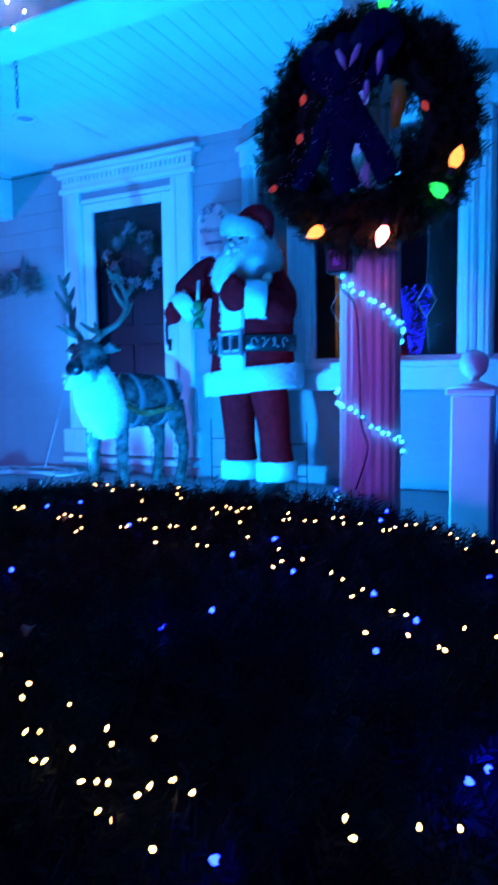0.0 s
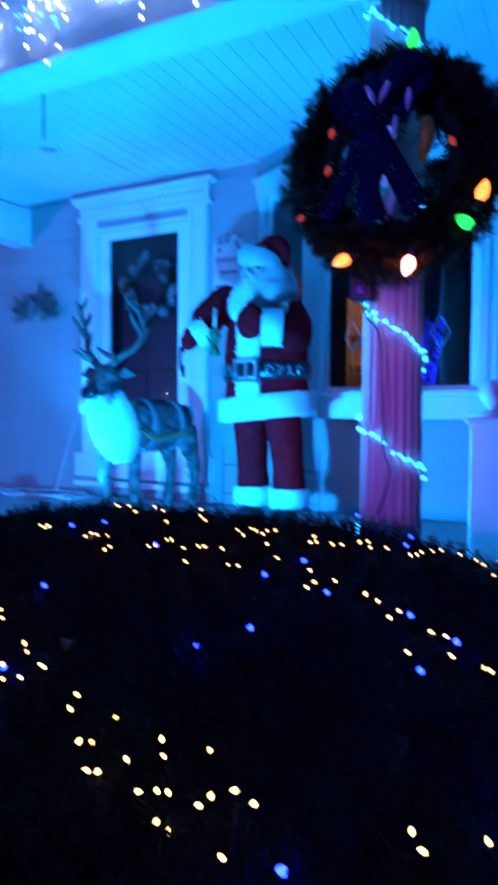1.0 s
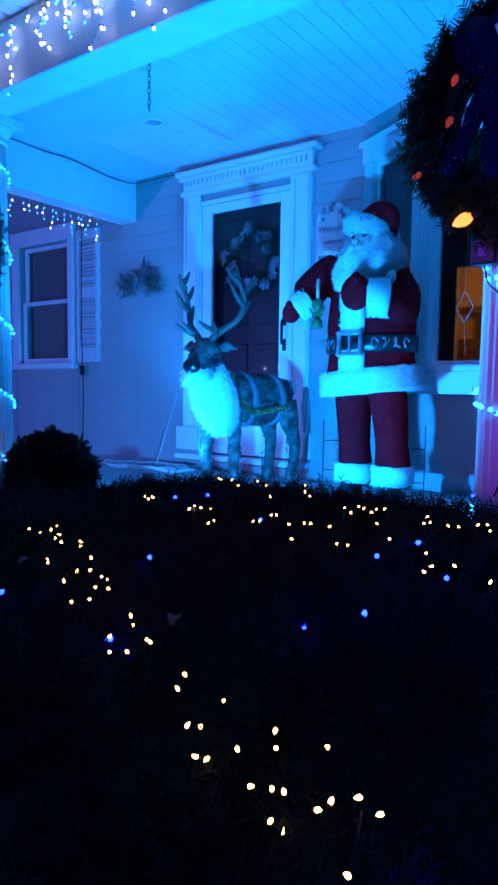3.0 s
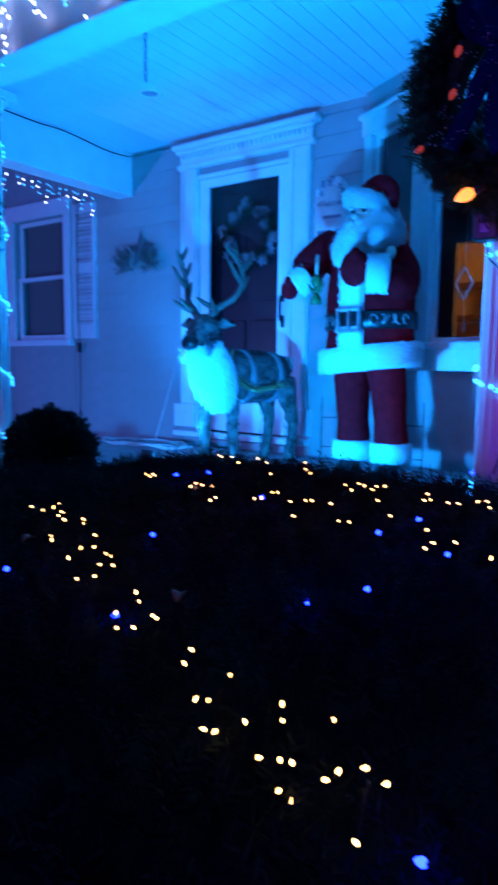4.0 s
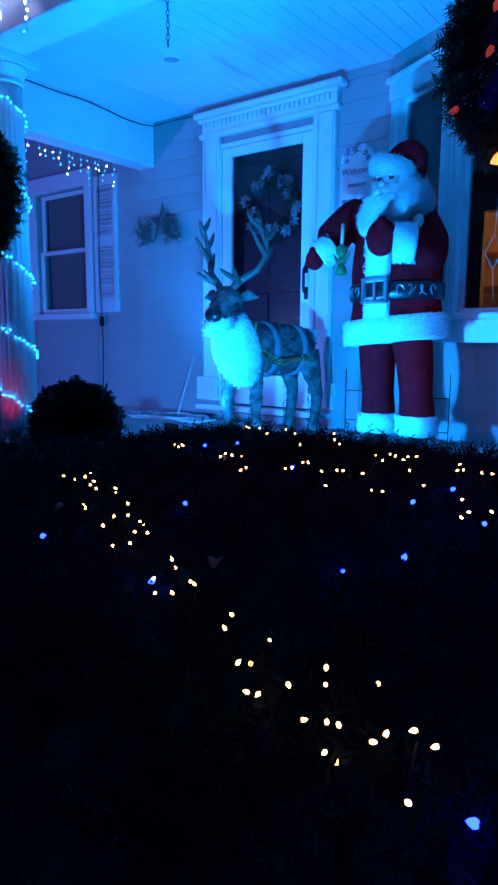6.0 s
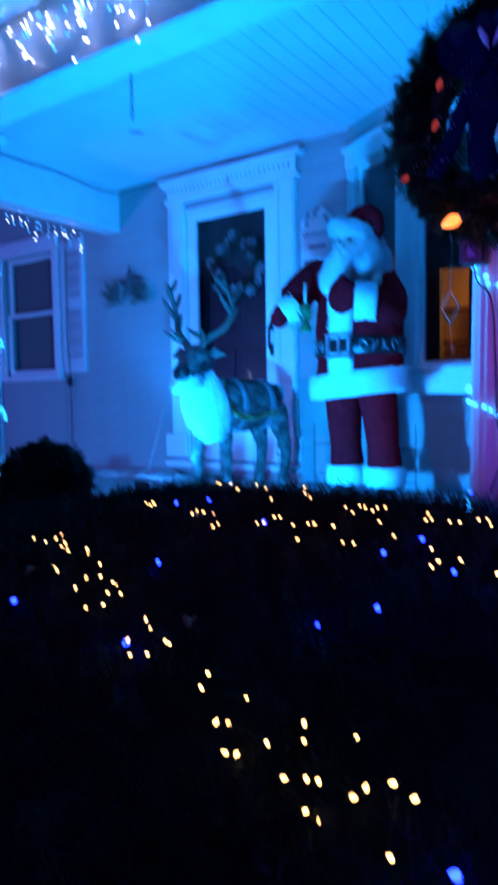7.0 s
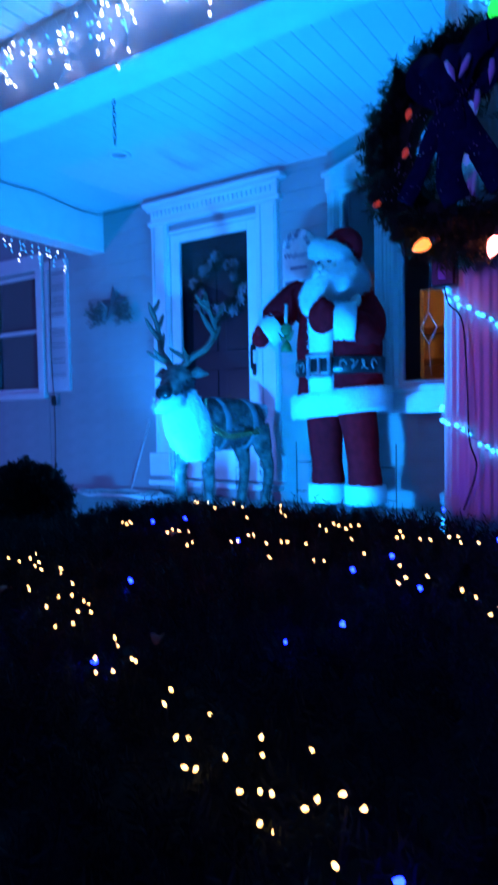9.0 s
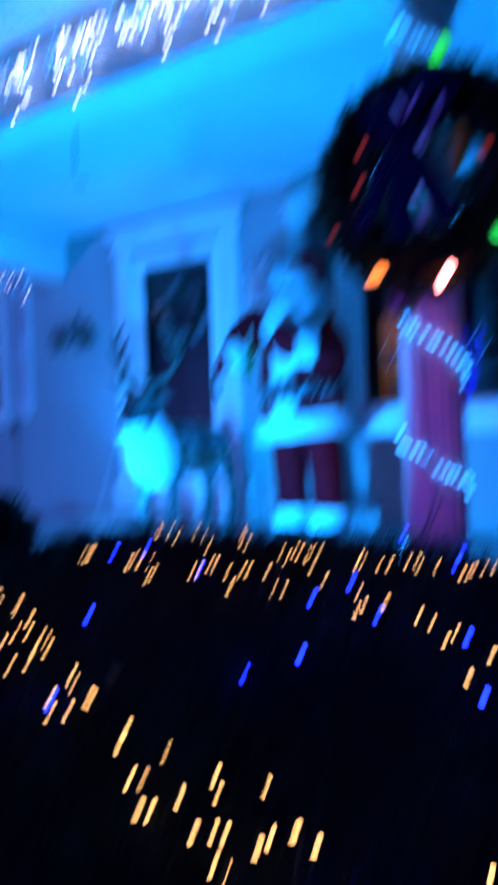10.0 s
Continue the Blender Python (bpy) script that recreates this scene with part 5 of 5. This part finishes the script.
ball(bm, (0, 0, h + 0.105), 0.050, 24, 14)
part("finial", bm, M_COL, NP)
MB = thing("storage_box", (3.24, -1.62, FT), "blue painted barrel-top box with a panelled side", "box")
M_BOX = mat("blue_box_paint", (0.30, 0.34, 0.62), 0.45, vary=0.12)
bm = B()
prof = [(-0.15, 0.0), (-0.15, 0.42)] + [(-0.15 * math.cos(t), 0.42 + 0.13 * math.sin(t)) for t in [math.pi * i / 10 for i in range(1, 10)]] + [(0.15, 0.42), (0.15, 0.0)]
loft(bm, [[(x, p[0], p[1]) for p in prof] for x in (-0.31, 0.31)])
part("box_body", bm, M_BOX, MB)
for x in (-0.325, 0.30):
    bm = B()
    loft(bm, [[(x + dx, p[0] * 1.06, p[1] * 1.015) for p in prof] for dx in (0, 0.025)])
    part("end_band", bm, M_BOX, MB)
bm = B()
for lo, hi in (((-0.2, -0.158, 0.06), (-0.185, -0.1505, 0.36)), ((0.185, -0.158, 0.06), (0.2, -0.1505, 0.36)), ((-0.185, -0.158, 0.345), (0.185, -0.1505, 0.36)), ((-0.185, -0.158, 0.06), (0.185, -0.1505, 0.075))):
    box(bm, lo, hi, 0.002)
part("panel_frame", bm, M_BOX, MB)
RL = thing("porch_rail", (3.08, -1.35, FT), "painted board rail on short pegs behind the box", "rail")
bm = B()
box(bm, (0.0, -0.02, 0.59), (1.2, 0.02, 0.69), 0.005)
part("rail_board", bm, M_COL, RL)
for x in (0.08, 0.55, 1.05):
    bm = B()
    box(bm, (x - 0.015, -0.015, 0.0), (x + 0.015, 0.015, 0.59), 0.003)
    part("peg", bm, M_COL, RL)

# ---- welcome sign, star ornament on the wall ----
SG = thing("welcome_sign", (0.785, -0.022, 1.478), "pale arched welcome plaque with painted flowers on the wall", "sign")
bm = B()
out = [(-0.135, 0.0), (0.135, 0.0), (0.135, 0.30)] + [(0.135 * math.cos(t), 0.31 + 0.125 * math.sin(t)) for t in [math.pi * i / 12 for i in range(1, 12)]] + [(-0.135, 0.30)]
loft(bm, [[(x, y, z) for x, z in out] for y in (-0.012, 0.012)])
part("plaque", bm, mat("plaque_paint", (0.74, 0.74, 0.70), 0.6, vary=0.12, scale=30), SG)
M_INK = mat("dark_sign_paint", (0.20, 0.22, 0.27), 0.6)
cu = bpy.data.curves.new("sign_text", "FONT")
cu.body, cu.size, cu.extrude, cu.align_x = "Welcome", 0.062, 0.0015, "CENTER"
tmp = new("sign_text", cu)
dg = bpy.context.evaluated_depsgraph_get()
me = bpy.data.meshes.new_from_object(tmp.evaluated_get(dg))
bpy.data.objects.remove(tmp)
me.materials.clear()
me.materials.append(M_INK)
o = new("lettering", me)
o.parent = SG
o.matrix_local = pose(0, -0.0145, 0.235, 90, 0, 0)
for x0, x1, z in ((-0.07, 0.07, 0.15), (-0.115, 0.0, 0.05), (0.03, 0.1, 0.05)):
    bm = B()
    box(bm, (x0, -0.0155, z), (x1, -0.0125, z + 0.022), 0.001)
    part("painted_line", bm, M_INK, SG)
rn = random.Random(2)
for k in range(26):
    t = rn.uniform(0.1, 3.04)
    r = rn.uniform(0.65, 0.95)
    bm = B()
    for j in range(5):
        ball(bm, (0.012 * math.cos(j * 1.257), 0, 0.012 * math.sin(j * 1.257)), (0.008, 0.003, 0.008), 6, 4)
    o = part("painted_flower", bm, M_INK if k % 3 else M_FUR, SG)
    o.location = (0.125 * r * math.cos(t), -0.013, 0.31 + 0.115 * r * math.sin(t))
ST = thing("star_ornament", (-1.06, -0.05, 1.546), "dark metal star with twig sprays on the wall", "ornament")
bm = B()
star = []
for i in range(10):
    a, r = math.pi / 2 + i * math.pi / 5, 0.17 if i % 2 == 0 else 0.068
    star.append((r * math.cos(a), 0, 0.02 + r * math.sin(a)))
c1, c2 = bm.verts.new((0, -0.035, 0.02)), bm.verts.new((0, 0.03, 0.02))
vv = [bm.verts.new(p) for p in star]
for i in range(10):
    bm.faces.new((vv[i], vv[(i + 1) % 10], c1))
    bm.faces.new((vv[(i + 1) % 10], vv[i], c2))
part("star", bm, mat("grey_metal", (0.10, 0.10, 0.11), 0.6, vary=0.3), ST)
for k, (x0, s) in enumerate(((-0.13, -1), (0.11, 1), (-0.18, -1), (0.16, 1))):
    pl = [((x0 + rn.uniform(-0.07, 0.07), -0.035 + rn.uniform(-0.02, 0.02), -0.08 + rn.uniform(-0.07, 0.09)), (rn.uniform(-1, 1), -0.3, rn.uniform(-0.6, 1))) for _ in range(60)]
    sprigs("twig_spray", pl, ST, mat("dry_twig", (0.13, 0.12, 0.11), 0.7), rn, 0.06, 7, 0.022, 0.003)

# ---- ceiling fittings, chain, cables, cords ----
for x, y in ((-0.17, -0.86), (2.0, -0.97)):
    T = thing("ceiling_light", (x, y, CE), "round recessed ceiling light, switched off", "light", "recessed ceiling lights")
    bm = B()
    lathe(bm, [(0.055, 0.0), (0.06, -0.014), (0.074, -0.016), (0.082, -0.004), (0.082, 0.0)], seg=28)
    part("trim_ring", bm, M_CEIL, T)
    bm = B()
    lathe(bm, [(0.056, -0.003), (0.05, -0.007), (0.001, -0.008)], seg=28)
    part("lens", bm, mat("dull_lens", (0.35, 0.35, 0.36), 0.3), T)
CH = thing("hanging_chain", (0.41, -1.50, CE), "short dark chain hanging from a ceiling hook", "chain")
bm = B()
lathe(bm, [(0.018, 0.0), (0.016, -0.008), (0.004, -0.01)], seg=14)
tube(bm, [(0, 0, -0.008), (0, 0, -0.02), (0.008, 0, -0.028), (0, 0, -0.036)], 0.0025, 6)
part("hook", bm, M_IRON, CH)
for k in range(8):
    bm = B()
    ring = [(0.0085 * math.cos(t), 0, 0.018 * math.sin(t)) for t in [2 * math.pi * i / 14 for i in range(15)]]
    tube(bm, ring, 0.0022, 5)
    o = part("link", bm, M_IRON, CH)
    o.matrix_local = pose(0, 0, -0.048 - 0.0305 * k, 0, 0, 90 * (k % 2) + 20)
CB = thing("beam_cable", (0, 0, 0), "thin dark cable draped along the side beam", "cable")
bm = B()
tube(bm, curve([(-1.187, -2.0, 2.36), (-1.187, -1.5, 2.375), (-1.187, -1.0, 2.372), (-1.187, -0.75, 2.382), (-1.187, -0.5, 2.365), (-1.187, -0.3, 2.35), (-1.16, -0.1, 2.352), (-1.1, -0.012, 2.375), (-0.85, -0.012, 2.378), (-0.66, -0.012, 2.36)], 6), 0.004, 6)
part("wire", bm, M_WIRE, CB)
SCB = thing("shutter_cable", (0, 0, 0), "thin black cable hanging past the shutter to the floor", "cable")
bm = B()
tube(bm, curve([(-1.87, -0.05, 2.12), (-1.865, -0.062, 1.7), (-1.875, -0.062, 1.2), (-1.86, -0.06, 0.78), (-1.87, -0.05, 0.35), (-1.90, -0.05, -0.06)], 6), 0.0045, 6)
box(bm, (-1.885, -0.075, 0.70), (-1.845, -0.045, 0.79), 0.004)
part("wire", bm, M_WIRE, SCB)
CO = thing("extension_cord", (0, 0, FT), "loose coils of pale extension cord lying on the porch floor", "cord")
bm = B()
rn = random.Random(8)
pts = []
for k in range(64):
    a = k * 0.55
    pts.append((-0.66 + (0.34 + 0.09 * math.sin(k * 0.37)) * math.cos(a) + 0.1 * math.sin(k * 0.11), -0.40 + (0.15 + 0.05 * math.sin(k * 0.53)) * math.sin(a), 0.009 + 0.030 * abs(math.sin(k * 0.9))))
tube(bm, curve(pts, 5), 0.0055, 6)
part("cord", bm, M_WHITEWIRE, CO)
RD = thing("white_rod", (-0.70, -0.20, FT), "thin white rod leaning against the house wall", "rod")
bm = B()
tube(bm, [(-0.03, -0.05, 0.006), (0.0, 0.18, 0.62)], 0.006, 8)
part("rod", bm, M_WHITEWIRE, RD)


def stake(x, y, rz):
    T = thing("wire_stake", (x, y, FT), "thin wire yard-sign stake standing behind the figure", "stake", "wire stakes", rz=rz)
    bm = B()
    for s in (-0.08, 0.08):
        tube(bm, [(s, 0, 0.0), (s, 0, 0.46)], 0.0032, 6)
    for z in (0.12, 0.32):
        tube(bm, [(-0.08, 0, z), (0.08, 0, z)], 0.0032, 6)
    part("wire_frame", bm, M_IRON, T)


stake(1.62, -0.56, 20)
stake(0.98, -0.30, 25)

# floodlights on the porch floor
for FX, FY, FA in ((FLOOD[0], FLOOD[1], 0), (FLOOD2[0], FLOOD2[1], 10)):
    FLD = thing("floodlight", (FX, FY, FT), "small black garden floodlight lying on the porch, aimed upwards", "floodlight", "porch floodlights", rz=FA)
    bm = B()
    box(bm, (-0.06, -0.065, 0.0), (0.06, -0.045, 0.11), 0.006, Matrix.Rotation(radians(0), 4, "X"))
    box(bm, (-0.06, -0.065, 0.0), (0.06, 0.05, 0.012), 0.004)
    part("lamp_housing", bm, M_BLACK, FLD)

# ---- wreath of pale flowers on the inner door ----
DWR = thing("door_wreath", (-0.0, 0.085, 1.60), "round wreath of pale poinsettia flowers on the inner door", "wreath")
rn = random.Random(6)
pl = []
for _ in range(500):
    a = rn.uniform(0, 6.283)
    e = Vector((math.sin(a), 0, math.cos(a)))
    pl.append((e * rn.uniform(0.16, 0.26) + Vector((0, -0.02, 0)), (rn.uniform(-1, 1), -0.5, rn.uniform(-1, 1))))
sprigs("pine_needles", pl, DWR, M_PINE, rn, 0.06, 12, 0.025, 0.0018)["kind"] = "stuff"
M_PETAL = mat("pale_petal", (0.34, 0.31, 0.33), 0.6, vary=0.2, scale=60)
for k in range(15):
    a = 2 * math.pi * k / 15 + rn.uniform(-0.1, 0.1)
    r = rn.uniform(0.17, 0.26)
    bm = B()
    n = 7
    for j in range(n):
        t = 2 * math.pi * j / n
        m = Matrix.Rotation(t, 4, "Y")
        vs = [bm.verts.new(m @ Vector(p)) for p in ((0, -0.012, 0.004), (0.016, -0.018, 0.028), (0, -0.010, 0.062), (-0.016, -0.018, 0.028), (0, -0.004, 0.03))]
        for f in ((0, 1, 4), (1, 2, 4), (2, 3, 4), (3, 0, 4), (0, 3, 2, 1)):
            bm.faces.new([vs[q] for q in f])
    ball(bm, (0, -0.02, 0), 0.009, 8, 6)
    o = part("flower", bm, M_PETAL, DWR)
    o.matrix_local = pose(r * math.sin(a), -0.03, r * math.cos(a), rn.uniform(-20, 20), rn.uniform(0, 60), rn.uniform(-25, 25))

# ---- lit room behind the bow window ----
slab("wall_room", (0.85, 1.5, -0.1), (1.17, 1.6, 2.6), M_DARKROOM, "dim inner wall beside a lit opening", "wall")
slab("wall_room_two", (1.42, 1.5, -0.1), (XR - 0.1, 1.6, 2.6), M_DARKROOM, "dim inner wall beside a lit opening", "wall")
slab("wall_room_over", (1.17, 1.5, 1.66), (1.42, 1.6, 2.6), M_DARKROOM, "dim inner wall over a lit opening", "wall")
slab("wall_tan", (0.85, 2.3, -0.1), (2.4, 2.38, 2.6), M_TANWALL, "tan wall lit by a warm lamp", "wall")
slab("wall_tan_side", (2.4, 1.6, -0.1), (2.48, 2.38, 2.6), M_TANWALL, "tan side wall lit by a warm lamp", "wall")
LP = thing("table_lamp", (1.75, 1.98, -0.02), "warm lit lamp on a slim stand in the inner room", "lamp")
bm = B()
lathe(bm, [(0.1, 0.0), (0.1, 0.02), (0.015, 0.03), (0.012, 1.4)], seg=16)
part("stand", bm, M_WOOD, LP)
bm = B()
ball(bm, (0, 0, 1.47), 0.06, 16, 10)
part("bulb_globe", bm, glow("lamp_globe", (1.0, 0.45, 0.12), 110), LP)
WC = thing("chair", (1.10, 2.05, -0.02), "dark wooden chair with a tall back in the lit room", "chair")
for x, y in ((-0.18, -0.18), (0.18, -0.18), (-0.18, 0.18), (0.18, 0.18)):
    bm = B()
    box(bm, (x - 0.02, y - 0.02, 0), (x + 0.02, y + 0.02, 0.44 if y < 0 else 1.45), 0.004)
    part("leg", bm, M_WOOD, WC)
bm = B()
box(bm, (-0.21, -0.21, 0.44), (0.21, 0.21, 0.48), 0.008)
part("seat", bm, M_WOOD, WC)
for z in (0.85, 1.05, 1.36):
    bm = B()
    box(bm, (-0.16, 0.165, z), (0.16, 0.19, z + 0.07), 0.006)
    part("back_slat", bm, M_WOOD, WC)
# small cone of blue lights hung inside the window
CN = thing("blue_light_cone", (2.22, 0.05, 0.80), "hanging cone of tiny blue lights inside the window", "ornament")
G_TINY = glow("tiny_blue", (0.006, 0.02, 1.0), 9, (0.1, 0.1, 0.5))
bm = B()
for s in range(6):
    a = s * 1.047
    tube(bm, [(0.035 * math.cos(a), 0.035 * math.sin(a), 0.0), (0.10 * math.cos(a), 0.10 * math.sin(a), 0.42)], 0.0007, 4)
for z, r in ((0.0, 0.035), (0.2, 0.066), (0.42, 0.10)):
    tube(bm, [(r * math.cos(t), r * math.sin(t), z) for t in [2 * math.pi * i / 16 for i in range(17)]], 0.0007, 4)
tube(bm, [(0, 0, 0.42), (0, 0, 1.3)], 0.001, 4)
part("cone_frame", bm, M_WIRE, CN)
bm = B()
rn = random.Random(12)
for _ in range(520):
    t, a = rn.random(), rn.uniform(0, 6.283)
    r = 0.035 + 0.065 * t
    ball(bm, (r * math.cos(a), r * math.sin(a), 0.42 * t), 0.0022, 5, 3)
part("tiny_lights", bm, G_TINY, CN)["kind"] = "stuff"

# fallen leaves caught on the hedge
rn = random.Random(14)
M_DRY = mat("dry_leaf", (0.22, 0.12, 0.06), 0.7, vary=0.4, scale=40)
for x, y, rz in ((2.47, -3.58, 30), (2.05, -3.02, 200), (2.42, -2.55, 70), (2.0, -3.5, 10)):
    T = thing("dry_leaf", (x, y, hedge_z(x, y) + 0.004), "curled dry brown leaf caught on the hedge", "leaf", "fallen leaves", rz=rz)
    bm = B()
    rows = []
    for i in range(7):
        t = i / 6
        w = 0.010 * math.sin(math.pi * (0.08 + 0.9 * t)) + 0.001
        rows.append([(-w, 0.036 * t, 0.006 * math.sin(3 * t) + w * 0.5), (0, 0.036 * t, 0.006 * math.sin(3 * t)), (w, 0.036 * t, 0.006 * math.sin(3 * t) + w * 0.5), (0, 0.036 * t, 0.006 * math.sin(3 * t) - 0.0008)])
    loft(bm, rows)
    part("blade", bm, M_DRY, T)

# ---- evergreens across the street, strung with lights, mirrored in the panes ----
BM_TREE = bulb_mesh("tree_bulb", 0.024, 0.06, glow("tree_bulb_glow", (0.95, 0.84, 0.74), 95), 6)


def lit_tree(x, y, h, r, seed, count):
    rn = random.Random(seed)
    z0 = -0.62
    T = thing("evergreen_tree", (x, y, z0), "tall dark evergreen strung with small white lights", "tree", "lit evergreens")
    bm = B()
    tube(bm, [(0, 0, -0.15), (0.02, 0, h * 0.5), (0, 0, h * 0.97)], [0.12, 0.07, 0.01], 8)
    part("trunk", bm, M_PINE, T)
    pl = []
    for _ in range(1500):
        t, a = rn.random() ** 1.4, rn.uniform(0, 6.283)
        q = r * (1 - t) * rn.uniform(0.35, 1.0) + 0.05
        pl.append(((q * math.cos(a), q * math.sin(a), 0.25 + (h - 0.25) * t), (math.cos(a), math.sin(a), -0.35)))
    o = sprigs("crown", pl, T, M_PINE, rn, 0.34, 10, 0.16, 0.03)
    for k in range(count):
        t = 0.10 + 0.85 * k / count + rn.uniform(-0.02, 0.02)
        a = k * 0.55
        q = r * (1 - t) + 0.12
        put("bulb", BM_TREE, T, (q * math.cos(a), q * math.sin(a), 0.25 + (h - 0.25) * t), (rn.uniform(-60, 60), rn.uniform(-60, 60), 0))


for args in ((-8.6, -14.5, 5.6, 1.3, 3, 60), (6.5, -15.0, 3.4, 1.2, 6, 18), (11.5, -14.0, 4.0, 1.3, 7, 18)):
    lit_tree(*args)

# ---- clapboards and floor boards ----
LAP = 0.14


def clapboards(x0, x1, z0, z1):
    me = None
    z = z0
    while z < z1 - 0.01:
        t = min(LAP, z1 - z)
        if me is None or t < LAP - 1e-6:
            bm = B()
            L = x1 - x0
            v = [bm.verts.new(q) for q in ((0, -0.003, t), (0, -0.014, 0), (0, 0, 0), (L, -0.003, t), (L, -0.014, 0), (L, 0, 0), (0, 0, t), (L, 0, t))]
            for q in ((0, 1, 4, 3), (1, 2, 5, 4), (0, 6, 2, 1), (3, 4, 5, 7)):
                bm.faces.new([v[j] for j in q])
            o = part("clapboard", bm, M_SIDING, WALL)
            me = o.data
        else:
            o = new("clapboard", me)
            o.parent = WALL
        o.location = (x0, -0.0005, z)
        z += LAP


clapboards(-1.98, -0.62, FL + 0.03, CE)
clapboards(0.605, 1.09, FL + 0.03, CE)
clapboards(-2.95, -1.99, FL + 0.03, 0.78)
clapboards(-4.6, -2.97, FL + 0.03, CE)
clapboards(3.19, 4.6, FL + 0.03, CE)
clapboards(1.09, 3.19, FL + 0.03, 0.59)
y = -2.28
me = None
while y < -0.1:
    if me is None:
        bm = B()
        box(bm, (-1.34, 0.002, FL - 0.0195), (5.15, 0.088, FL - 0.002), 0.003)
        fl = part("floor_board", bm, M_FLOOR, bpy.data.objects["floor"])
        me = fl.data
    else:
        fl = new("floor_board", me)
        fl.parent = bpy.data.objects["floor"]
    fl.location = (0, y, 0)
    y += 0.091
